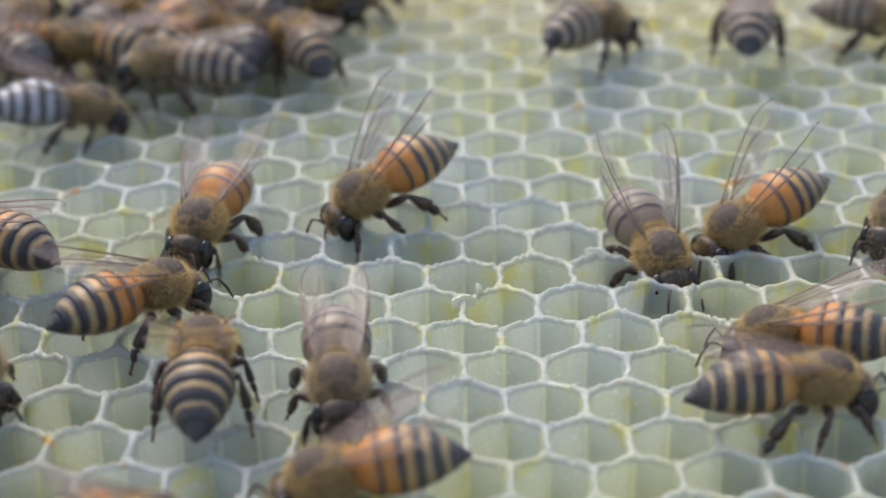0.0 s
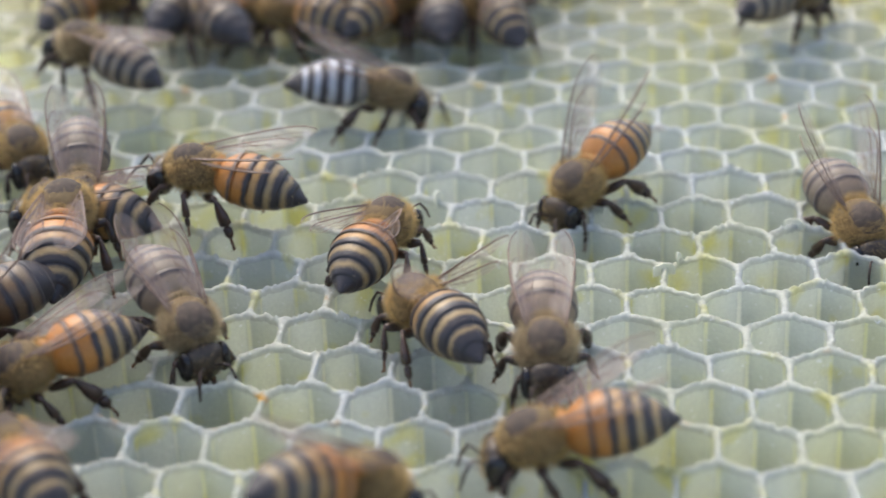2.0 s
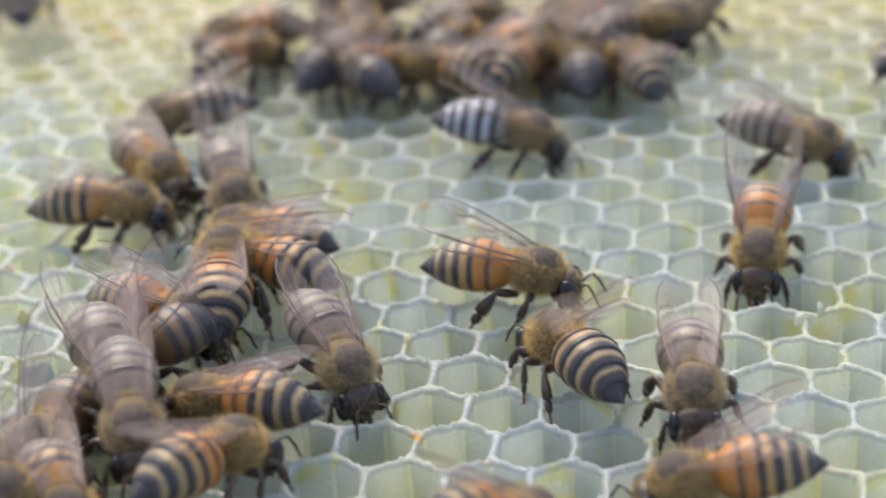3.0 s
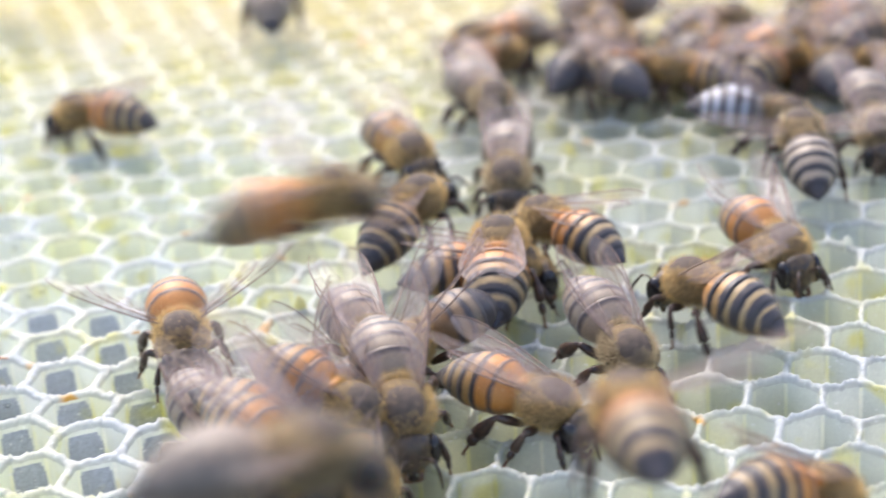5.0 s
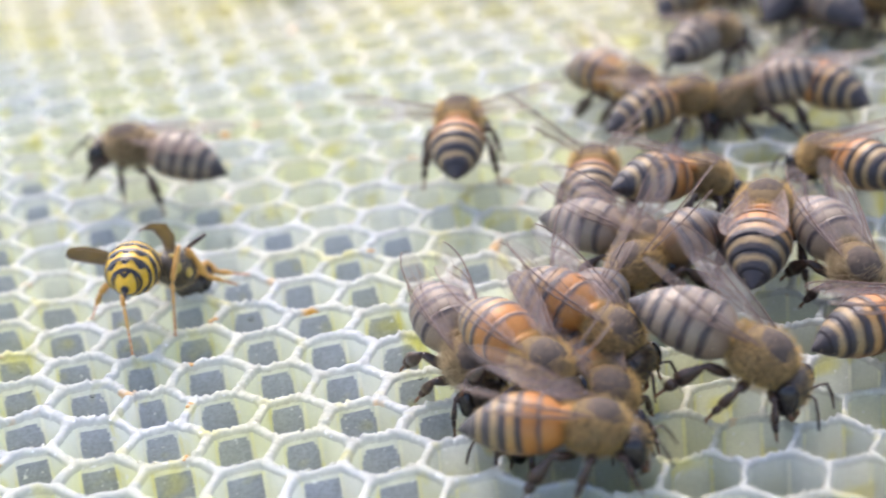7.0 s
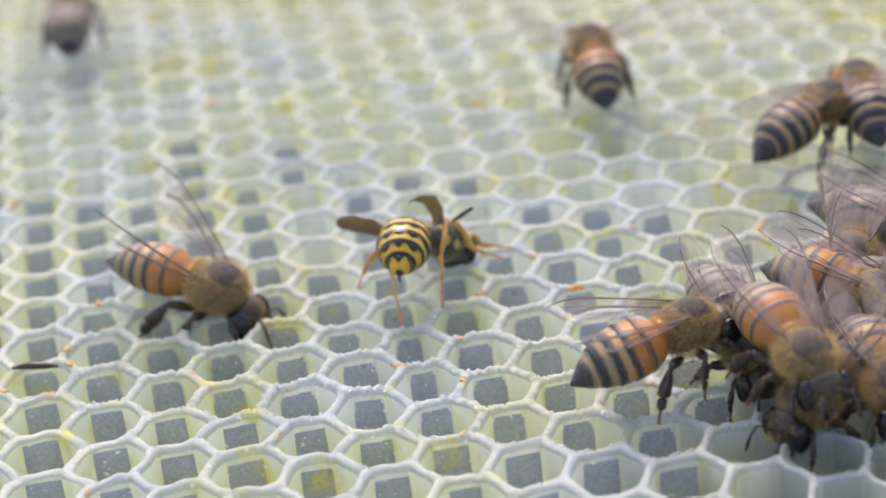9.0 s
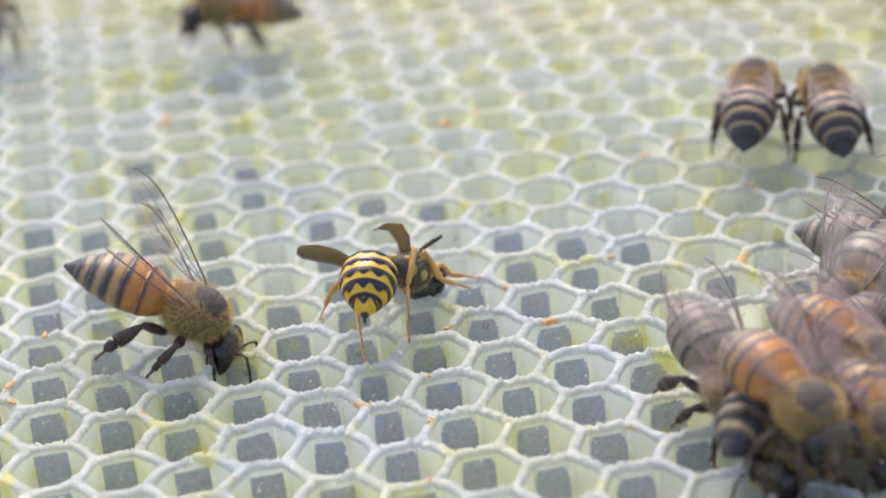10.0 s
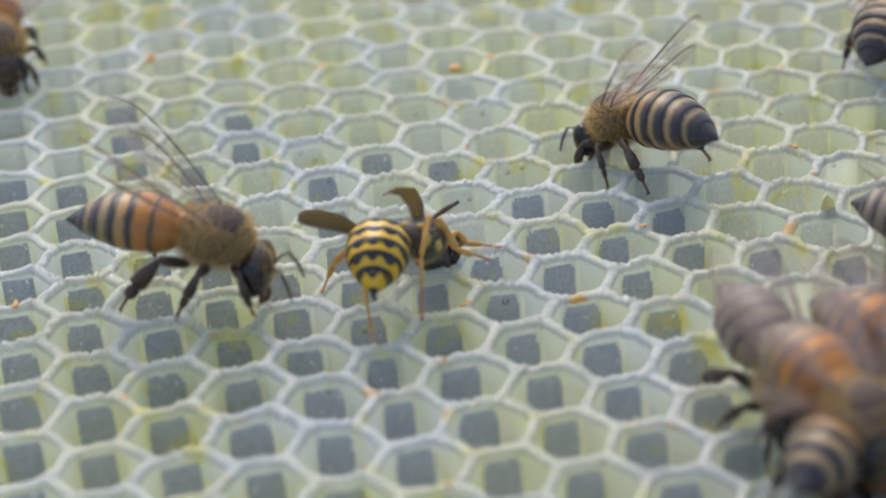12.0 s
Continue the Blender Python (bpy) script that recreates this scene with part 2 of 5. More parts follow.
# ---- the insects: lengths in millimetres, the head towards +y, the origin in the middle of the body's axis ----
def banded(name, stops, rough=0.43, wobble=0.05, sheen=0.1, scallop=0.0, tail=-6.6, under=None):
    """Horny plates, banded along the body from the waist (0) to the tip (1)."""
    mat, tree, p = shader(name, rough)
    at = place(tree, 1 / MM, "Object")
    sep = tree.nodes.new("ShaderNodeSeparateXYZ")
    tree.links.new(at, sep.inputs[0])
    along = tree.nodes.new("ShaderNodeMapRange")
    for key, value in zip(("From Min", "From Max", "To Min", "To Max"), (0.6, tail, 0.0, 1.0)):
        along.inputs[key].default_value = value
    tree.links.new(sep.outputs["Y"], along.inputs["Value"])
    wave = speckle(tree, at, 1.1, 3.0)
    add = tree.nodes.new("ShaderNodeMath")
    add.operation = "MULTIPLY_ADD"
    tree.links.new(wave, add.inputs[0])
    add.inputs[1].default_value = wobble
    tree.links.new(along.outputs[0], add.inputs[2])
    where = add.outputs[0]
    if scallop:
        wave_x = tree.nodes.new("ShaderNodeMath")
        wave_x.operation = "COSINE"
        turn = tree.nodes.new("ShaderNodeMath")
        turn.operation = "MULTIPLY"
        turn.inputs[1].default_value = 3.2
        tree.links.new(sep.outputs["X"], turn.inputs[0])
        tree.links.new(turn.outputs[0], wave_x.inputs[0])
        square = tree.nodes.new("ShaderNodeMath")
        square.operation = "POWER"
        square.inputs[1].default_value = 2.0
        tree.links.new(wave_x.outputs[0], square.inputs[0])
        more = tree.nodes.new("ShaderNodeMath")
        more.operation = "MULTIPLY_ADD"
        more.inputs[1].default_value = scallop
        tree.links.new(square.outputs[0], more.inputs[0])
        tree.links.new(where, more.inputs[2])
        where = more.outputs[0]
    colour = ramp(tree, where, stops)
    if scallop:
        colour = blend(tree, 1.0, colour, ramp(tree, add.outputs[0], stops), "DARKEN")
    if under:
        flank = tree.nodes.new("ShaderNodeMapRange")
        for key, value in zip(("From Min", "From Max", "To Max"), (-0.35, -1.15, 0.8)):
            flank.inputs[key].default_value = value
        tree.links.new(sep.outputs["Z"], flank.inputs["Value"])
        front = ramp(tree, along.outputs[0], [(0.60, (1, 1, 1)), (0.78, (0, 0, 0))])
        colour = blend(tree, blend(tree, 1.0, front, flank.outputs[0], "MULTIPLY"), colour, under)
    info = tree.nodes.new("ShaderNodeObjectInfo")
    vary = ramp(tree, info.outputs["Random"], [(0.0, (0.88, 0.86, 0.84)), (1.0, (1.07, 1.04, 1.0))])
    colour = blend(tree, 1.0, colour, vary, "MULTIPLY")
    fine = speckle(tree, at, 9.0, 3.0)
    shade = ramp(tree, fine, [(0.3, (0.72, 0.72, 0.72)), (0.65, (1.05, 1.05, 1.05))])
    tree.links.new(blend(tree, 1.0, colour, shade, "MULTIPLY"), p.inputs["Base Color"])
    p.inputs["Sheen Weight"].default_value, p.inputs["Sheen Roughness"].default_value = sheen, 0.4
    bump(tree, p, fine, 0.35, 0.05)
    return mat


def plain(name, dark, light, rough, scale=4.0, relief=0.3, sheen=0.0, through_it=0.0):
    mat, tree, p = shader(name, rough)
    at = place(tree, 1 / MM, "Object")
    fac = speckle(tree, at, scale, 4.0)
    tree.links.new(ramp(tree, fac, [(0.3, dark), (0.7, light)]), p.inputs["Base Color"])
    p.inputs["Sheen Weight"].default_value = sheen
    bump(tree, p, fac, relief, 0.06)
    if through_it:
        lets_light_through(mat, tree, p, light, through_it)
    return mat


def bands(*cuts, soft=0.014):
    """Colour stops: each cut gives where a colour begins; edges are soft."""
    stops = []
    for n, (at, colour) in enumerate(cuts):
        if n:
            stops.append((at - soft, cuts[n - 1][1]))
        stops.append((at + soft if n else 0.0, colour))
    return stops


ORANGE, TAN, GREY, WHITE, DARK = (0.48, 0.20, 0.042), (0.35, 0.25, 0.12), (0.28, 0.225, 0.165), (0.44, 0.46, 0.51), (0.040, 0.034, 0.038)
AMBER, SOOT = (0.44, 0.26, 0.095), (0.065, 0.048, 0.045)
SHELLS = {
    "orange": banded("orange_banded_plates", bands((0, ORANGE), (0.21, SOOT), (0.25, ORANGE), (0.38, DARK), (0.445, AMBER), (0.525, DARK), (0.61, TAN), (0.675, DARK), (0.77, TAN), (0.82, DARK), soft=0.018), under=(0.38, 0.20, 0.065)),
    "tan": banded("tan_banded_plates", bands((0, (0.46, 0.24, 0.075)), (0.20, DARK), (0.275, AMBER), (0.36, DARK), (0.45, TAN), (0.515, DARK), (0.615, TAN), (0.67, DARK), (0.77, TAN), (0.80, DARK), soft=0.014), under=(0.40, 0.26, 0.11)),
    "grey": banded("grey_banded_plates", bands((0, (0.30, 0.22, 0.15)), (0.20, SOOT), (0.26, GREY), (0.37, SOOT), (0.44, GREY), (0.535, DARK), (0.60, GREY), (0.69, DARK), (0.76, GREY), (0.83, DARK), soft=0.018), under=(0.30, 0.22, 0.13)),
    "dark": banded("dark_brown_plates", bands((0, (0.20, 0.115, 0.05)), (0.22, DARK), (0.29, (0.20, 0.13, 0.07)), (0.38, DARK), (0.46, (0.19, 0.14, 0.09)), (0.55, DARK), soft=0.018), under=(0.16, 0.10, 0.05)),
    "white": banded("white_banded_plates", bands((0, (0.30, 0.28, 0.26)), (0.16, DARK), (0.24, WHITE), (0.33, DARK), (0.42, WHITE), (0.51, DARK), (0.60, WHITE), (0.67, DARK), (0.75, WHITE), (0.80, DARK), soft=0.016), under=(0.24, 0.20, 0.16)),
}
SKIN = plain("dark_brown_skin", (0.020, 0.014, 0.011), (0.065, 0.042, 0.028), 0.35, 5.0)
LEG = plain("dark_leg_shell", (0.018, 0.013, 0.012), (0.085, 0.045, 0.028), 0.3, 3.0)
LEG_TIP = plain("reddish_brown_leg_tip", (0.10, 0.045, 0.022), (0.26, 0.12, 0.055), 0.35, 2.0)
EYE = plain("black_eye", (0.006, 0.005, 0.006), (0.018, 0.014, 0.014), 0.18, 12.0, 0.15)
FUR = plain("golden_brown_fur", (0.46, 0.315, 0.12), (0.68, 0.50, 0.24), 0.8, 2.0, 0.4, 0.0, 0.5)
FUR_PALE = plain("pale_grey_fur", (0.36, 0.28, 0.165), (0.58, 0.47, 0.30), 0.8, 2.0, 0.4, 0.0, 0.5)
DOWN = plain("golden_brown_down", (0.10, 0.065, 0.028), (0.20, 0.135, 0.06), 0.85, 1.2, 0.5, 0.0)
BALD = plain("worn_grey_brown_back", (0.050, 0.036, 0.028), (0.110, 0.080, 0.058), 0.85, 2.4, 0.5, 0.0)
VEIN = plain("brown_wing_vein", (0.12, 0.075, 0.055), (0.24, 0.16, 0.12), 0.4, 3.0)


def membrane(name, tint, clear, gloss=0.7):
    mat, tree, p = shader(name, 0.28, Specular_IOR_Level=gloss)
    at = place(tree, 1 / MM, "Object")
    fac = speckle(tree, at, 0.9, 3.0)
    colour = ramp(tree, fac, [(0.3, tuple(c * 0.8 for c in tint)), (0.7, tint)])
    tree.links.new(colour, p.inputs["Base Color"])
    bump(tree, p, speckle(tree, at, 2.2, 2.0), 0.3, 0.08)
    lets_light_through(mat, tree, p, colour, 0.45)
    out = tree.nodes["Material Output"].inputs["Surface"]
    solid = out.links[0].from_socket
    clear_node, m = tree.nodes.new("ShaderNodeBsdfTransparent"), tree.nodes.new("ShaderNodeMixShader")
    m.inputs[0].default_value = clear
    tree.links.new(solid, m.inputs[1])
    tree.links.new(clear_node.outputs[0], m.inputs[2])
    tree.links.new(m.outputs[0], out)
    return mat


WING = membrane("pale_wing_membrane", (0.72, 0.58, 0.53), 0.82)
WASP_WING = membrane("smoky_wing_membrane", (0.15, 0.10, 0.03), 0.04, 0.2)


class Shape:
    """Points and faces of one mesh, in mm."""

    def __init__(self):
        self.v, self.f, self.m = [], [], []

    def grid(self, rows, closed=True, mat=0, cap=True):
        base, n = len(self.v), len(rows[0])
        for row in rows:
            self.v.extend(tuple(q) for q in row)
        for a in range(len(rows) - 1):
            for b in range(n if closed else n - 1):
                p, q = base + a * n + b, base + a * n + (b + 1) % n
                self.f.append((p, q, q + n, p + n))
                self.m.append(mat)
        if cap and closed:
            last = base + (len(rows) - 1) * n
            self.f += [tuple(range(base + n - 1, base - 1, -1)), tuple(range(last, last + n))]
            self.m += [mat, mat]
        return self

    def ball(self, c, r, n=14, rings=9, mat=0, shape=None):
        rows = []
        for a in range(rings + 1):
            t = math.pi * (0.03 + 0.94 * a / rings)
            row = []
            for b in range(n):
                u = 2 * math.pi * b / n
                d = Vector((math.sin(t) * math.cos(u), -math.cos(t), math.sin(t) * math.sin(u)))
                if shape:
                    d = shape(d)
                row.append((c[0] + r[0] * d.x, c[1] + r[1] * d.y, c[2] + r[2] * d.z))
            rows.append(row)
        return self.grid(rows, mat=mat)

    def tube(self, path, radii, n=7, mat=0, flat=1.0):
        rows, pts = [], [Vector(p) for p in path]
        for k, p in enumerate(pts):
            d = (pts[min(k + 1, len(pts) - 1)] - pts[max(k - 1, 0)]).normalized()
            s = d.cross(Vector((0, 0, 1)))
            s = s.normalized() if s.length > 1e-4 else Vector((1, 0, 0))
            u = s.cross(d)
            rows.append([p + radii[k] * (math.cos(2 * math.pi * b / n) * s * flat + math.sin(2 * math.pi * b / n) * u) for b in range(n)])
        return self.grid(rows, mat=mat)

    def hairs(self, rng, count, c, r, length, mat, lean=(0, -0.5, 0.2), width=0.045, keep=None, start=0.96):
        for _ in range(count):
            d = Vector((rng.gauss(0, 1), rng.gauss(0, 1), rng.gauss(0, 1))).normalized()
            if keep and not keep(d):
                continue
            root = Vector((c[0] + r[0] * d.x * start, c[1] + r[1] * d.y * start, c[2] + r[2] * d.z * start))
            way = (d + Vector(lean) + 0.35 * Vector((rng.gauss(0, 1), rng.gauss(0, 1), rng.gauss(0, 1)))).normalized()
            side = way.cross(Vector((rng.gauss(0, 1), rng.gauss(0, 1), rng.gauss(0, 1)))).normalized() * width
            base, tip = len(self.v), root + way * length * rng.uniform(0.6, 1.2)
            self.v += [tuple(root - side), tuple(root + side), tuple(tip)]
            self.f.append((base, base + 1, base + 2))
            self.m.append(mat)
        return self


def part(name, shape, materials, parent, label=""):
    """Links a shape as one mesh object under a thing or a part."""
    ob = new(name, mesh_from(name, shape.v, shape.f, shape.m, materials if isinstance(materials, (list, tuple)) else [materials]))
    ob.parent = parent
    return tagged(ob, label)


def wing_shape(length, width, hinge, sweep, lift, twist, side, blunt=0.5):
    """A wing with its membrane and veins. sweep: degrees back from straight out; lift: degrees up; twist about its own length."""
    s = Shape()
    turn = Matrix.Rotation(radians(-sweep * side), 3, "Z") @ Matrix.Rotation(radians(-lift * side), 3, "Y") @ Matrix.Rotation(radians(twist), 3, "X")

    def at(u, v, w=0.0):
        u = min(u, 1.0)
        lead = 0.07 * math.sin(math.pi * u) - 0.38 * u ** 9
        trail = -0.38 * u ** 9 - (0.09 + (1.25 + 0.3 * blunt) * u ** 0.75 * (1 - 0.36 * u)) * (1 - u ** 4) ** 0.55
        y = width * (lead + (trail - lead) * v)
        z = 0.12 * math.sin(3 * u + 5 * v) * v + w + 0.25 * u * u
        return Vector(hinge) + turn @ Vector((side * u * length, y, z))

    stations = [0.0, 0.08, 0.2, 0.35, 0.5, 0.65, 0.78, 0.88, 0.94, 0.975, 0.995]
    s.grid([[at(u, v) for v in (0, 0.25, 0.5, 0.75, 1.0)] for u in stations], closed=False, mat=0)
    lines = [[(u, 0.0) for u in stations], [(u, 0.28 + 0.1 * u) for u in stations[:8]], [(0.05, 0.4), (0.3, 0.6), (0.6, 0.75)], [(0.35, 0.38), (0.45, 0.7), (0.5, 0.95)], [(0.62, 0.33), (0.72, 0.6), (0.86, 0.75)]]
    for k, line in enumerate(lines):
        s.tube([at(u, v, 0.02) for u, v in line], [(0.085 if k == 0 else 0.032) * (1 - 0.5 * q / len(line)) for q in range(len(line))], 4, 1)
    return s


def leg_shape(hip, knee, ankle, foot, thick, broad=1.0):
    """Thigh, shin, broad heel joint and the thin jointed foot with its claw."""
    s = Shape()
    hip, knee, ankle, foot = map(Vector, (hip, knee, ankle, foot))
    s.tube([hip, hip.lerp(knee, 0.15), hip.lerp(knee, 0.55), hip.lerp(knee, 0.92), knee], [thick * 0.6, thick * 0.85, thick * 1.1, thick * 0.8, thick * 0.5], 8)
    s.tube([knee, knee.lerp(ankle, 0.12), knee.lerp(ankle, 0.6), knee.lerp(ankle, 0.93), ankle], [thick * 0.5, thick * 0.7, thick * 1.1 * broad, thick * 1.15 * broad, thick * 0.6], 8, flat=0.65)
    mid = ankle.lerp(foot, 0.52)
    s.tube([ankle, ankle.lerp(mid, 0.15), ankle.lerp(mid, 0.7), mid], [thick * 0.45, thick * 0.85 * broad, thick * 0.8 * broad, thick * 0.4], 8, flat=0.65)
    for k in range(4):
        a, b = mid.lerp(foot, k / 4), mid.lerp(foot, (k + 1) / 4)
        s.tube([a, a.lerp(b, 0.7), b], [thick * 0.26, thick * 0.36, thick * 0.24], 6, 1)
    for side in (-1, 1):
        s.tube([foot, foot + Vector((side * 0.1, 0.12, -0.02)), foot + Vector((side * 0.16, 0.15, -0.14))], [thick * 0.2, thick * 0.14, 0.012], 4, 1)
    return s


WING_POSES = {  # fore wing's sweep, lift, twist; hind wing's
    "folded": ((82, 13, 10), (79, 9, 6)),
    "spread": ((74, 20, 14), (68, 14, 10)),
    "raised": ((72, 38, 34), (66, 32, 28)),
    "open": ((18, 30, 8), (30, 24, 8)),
}


def fur_of(body, material, *strands):
    """The hair on a part of a body, past counting."""
    return tagged(part("fur", Shape().hairs(*strands), material, body), kind="stuff")


def build_bee(shell, wings, droop, fur, label, tilt_head=0.0, girth=1.0):
    """A worker honey bee, 13 mm long."""
    rng = random.Random(len(label) * 7 + int(droop * 10))
    bee = tagged(new("honey_bee"), label, "bee", "bees on the comb")
    hair = FUR if fur == "golden" else FUR_PALE
    mid, size = (0, 2.5, 0.2), (1.95, 2.2, 1.8)

    def off_the_back(d):
        on_back = d.z > 0.5 and abs(d.x) < 0.62 and -0.55 < d.y < 0.72
        return d.z > -0.85 and not (on_back and rng.random() < 0.94)

    s = Shape().ball(mid, size, 18, 12, shape=lambda d: Vector((d.x, d.y, d.z * (1.0 if d.z > 0 else 0.9))))
    thorax = part("thorax", s, DOWN, bee, "furry golden-brown thorax")
    fur_of(thorax, hair, rng, 6400, mid, size, 0.66, 0, (0, -0.25, 0.15), 0.014, off_the_back)
    s = Shape().ball((0, 2.8, 0.28), (1.72, 1.85, 1.84), 18, 12)
    part("bald_back", s, BALD, thorax, "worn grey-brown patch on its back")
    s = Shape().ball((0, 0.72, 1.15), (1.05, 0.42, 0.48), 12, 8)
    part("shoulder_plate", s, SHELLS["orange"] if shell == "orange" else DOWN, thorax)
    fur_of(thorax, hair, rng, 420, (0, 0.72, 1.15), (1.05, 0.42, 0.48), 0.5, 0, (0, -0.5, 0.3), 0.014)

    def face(d):
        return Vector((d.x * (1.0 - 0.34 * max(0.0, -d.z)), d.y * (1.0 - 0.2 * abs(d.x)), d.z))

    low = -1.15 - tilt_head
    s = Shape().ball((0, 4.95, low), (1.75, 1.0, 1.62), 16, 11, shape=face)
    s.tube([(0, 5.3, low - 1.2), (0, 5.45, low - 1.7), (0, 5.25, low - 2.2)], [0.5, 0.32, 0.14], 8)
    head = part("head", s, SKIN, bee)
    fur_of(head, hair, rng, 1500, (0, 4.95, low), (1.55, 1.0, 1.55), 0.40, 0, (0, 0.4, 0.2), 0.013, lambda d: d.z > -0.5 and abs(d.x) < 0.75)
    for side in (-1, 1):
        part("eye", Shape().ball((side * 1.36, 4.98, low + 0.12), (0.5, 0.82, 1.2), 14, 10), EYE, head, "glossy black compound eye")
        part("jaw", Shape().tube([(side * 0.55, 5.35, low - 1.2), (side * 0.5, 5.65, low - 1.65), (side * 0.12, 5.7, low - 1.85)], [0.22, 0.2, 0.08], 6), LEG_TIP, head)
        a = [(side * 0.35, 5.75, low + 0.25), (side * 0.75, 6.25, low + 0.75), (side * 1.05, 6.6, low + 0.85), (side * 1.3, 7.1, low + 0.1), (side * 1.4, 7.5, low - 0.8)]
        part("antenna", Shape().tube(a, [0.09, 0.08, 0.1, 0.11, 0.08], 7), LEG, head)

    def spine(f):
        """The abdomen's middle and half-widths at f from waist to tip."""
        r = 2.32 * girth * (1 - 0.55 * (1 - min(1.0, f / 0.34)) ** 2.2) * (1 - 0.95 * (max(0.0, f - 0.40) / 0.6) ** 1.9)
        return 0.7 - 7.2 * f, 0.15 + 0.25 * math.sin(math.pi * f) - droop * f * f, max(r, 0.13)

    cuts = [0.0, 0.22, 0.40, 0.555, 0.705, 0.85, 1.0]
    for k in range(6):
        f0, f1 = cuts[k], cuts[k + 1] + (0.03 if k < 5 else 0.0)
        n, rows = (8 if k in (0, 5) else 6), []
        for q in range(n + 1):
            f = f0 + (f1 - f0) * q / n
            y, z, r = spine(f)
            r *= 0.945 + 0.075 * (q / n) ** 0.55 if k < 5 else 0.96
            flat = [(0.9 if math.sin(2 * math.pi * b / 24) > 0 else 0.82) for b in range(24)]
            rows.append([(r * math.cos(2 * math.pi * b / 24), y, z + flat[b] * r * math.sin(2 * math.pi * b / 24)) for b in range(24)])
        if k < 5:
            y, z, r = spine(f1)
            rows.append([(r * 0.955 * math.cos(2 * math.pi * b / 24), y + 0.05, z + 0.83 * r * math.sin(2 * math.pi * b / 24)) for b in range(24)])
        s = Shape().grid(rows)
        y, z, r = spine((f0 + f1) / 2)
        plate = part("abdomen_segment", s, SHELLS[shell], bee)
        fur_of(plate, FUR_PALE, rng, (420, 200, 150, 130, 90, 30)[k], (0, y, z), (r * 1.0, 0.62, r * 0.88), 0.34, 0, (0, -1.7, 0.0), 0.014, lambda d: abs(d.y) < 0.75 and d.z > -0.8)
    fore, hind = WING_POSES[wings]
    for side in (-1, 1):
        part("fore_wing", wing_shape(8.9, 2.55, (side * 1.3, 2.5, 1.6), *fore, side), [WING, VEIN], bee, "translucent veined wing")
        part("hind_wing", wing_shape(6.2, 2.1, (side * 1.3, 1.6, 1.5), *hind, side, 0.2), [WING, VEIN], bee, "translucent veined wing")
        part("front_leg", leg_shape((side * 0.9, 3.8, -1.2), (side * 2.0, 4.5, -1.1), (side * 2.3, 5.0, -2.3), (side * 2.4, 5.5, -3.3), 0.30), [LEG, LEG_TIP], bee)
        part("middle_leg", leg_shape((side * 1.1, 2.4, -1.3), (side * 2.7, 2.3, -0.9), (side * 3.1, 1.7, -2.3), (side * 3.5, 1.2, -3.5), 0.34), [LEG, LEG_TIP], bee)
        part("hind_leg", leg_shape((side * 1.0, 1.2, -1.4), (side * 2.5, -0.1, -0.5), (side * 2.95, -1.4, -2.2), (side * 3.2, -2.3, -3.8), 0.34, 1.45), [LEG, LEG_TIP], bee, "dark broad hind leg")
    return bee


def poised(hx, hy, hz, tx, ty, tz, roll=0.0):
    """A pose by the places of head and tail, in mm."""
    h, t = Vector((hx, hy, hz)), Vector((tx, ty, tz))
    ahead = (h - t).normalized()
    right = ahead.cross(Vector((0, 0, 1))).normalized()
    up = right.cross(ahead)
    m = Matrix((right, ahead, up)).transposed().to_4x4()
    return Matrix.Translation((h + t) / 2 * MM) @ m @ Matrix.Rotation(radians(roll), 4, "Y")


KINDS = {
    "orange_folded": ("orange", "folded", 0.5, "golden", "orange and black banded honey bee, wings folded, on the comb"),
    "orange_feeding": ("orange", "raised", 0.3, "golden", "orange banded honey bee bending its head down into a cell", 0.6, 0.86),
    "orange_spread": ("orange", "spread", 0.2, "golden", "orange banded honey bee with half-spread clear wings on wax"),
    "orange_raised": ("orange", "raised", 0.6, "golden", "orange banded honey bee with raised wings on the comb"),
    "tan_folded": ("tan", "folded", 0.8, "golden", "tan and black striped honey bee standing on cell rims"),
    "tan_raised": ("tan", "raised", 1.0, "golden", "tan striped honey bee with wings held up over the comb"),
    "grey_folded": ("grey", "folded", 0.4, "pale", "greyish striped honey bee with pale wings folded on its back"),
    "grey_spread": ("grey", "spread", 0.5, "golden", "greyish banded honey bee with wings half spread over others"),
    "dark_raised": ("dark", "raised", 0.6, "golden", "dark brown honey bee crowded among others on the comb"),
    "grey_raised": ("grey", "raised", 0.4, "golden", "greyish honey bee with its wings upright, head in a cell"),
    "white_folded": ("white", "spread", 0.3, "pale", "white and black banded honey bee, head over a cell"),
    "grey_flying": ("grey", "open", 0.5, "pale", "greyish honey bee in flight with open wings over the comb"),
    "orange_flying": ("orange", "open", 0.6, "golden", "honey bee in flight with open wings above the comb"),
}


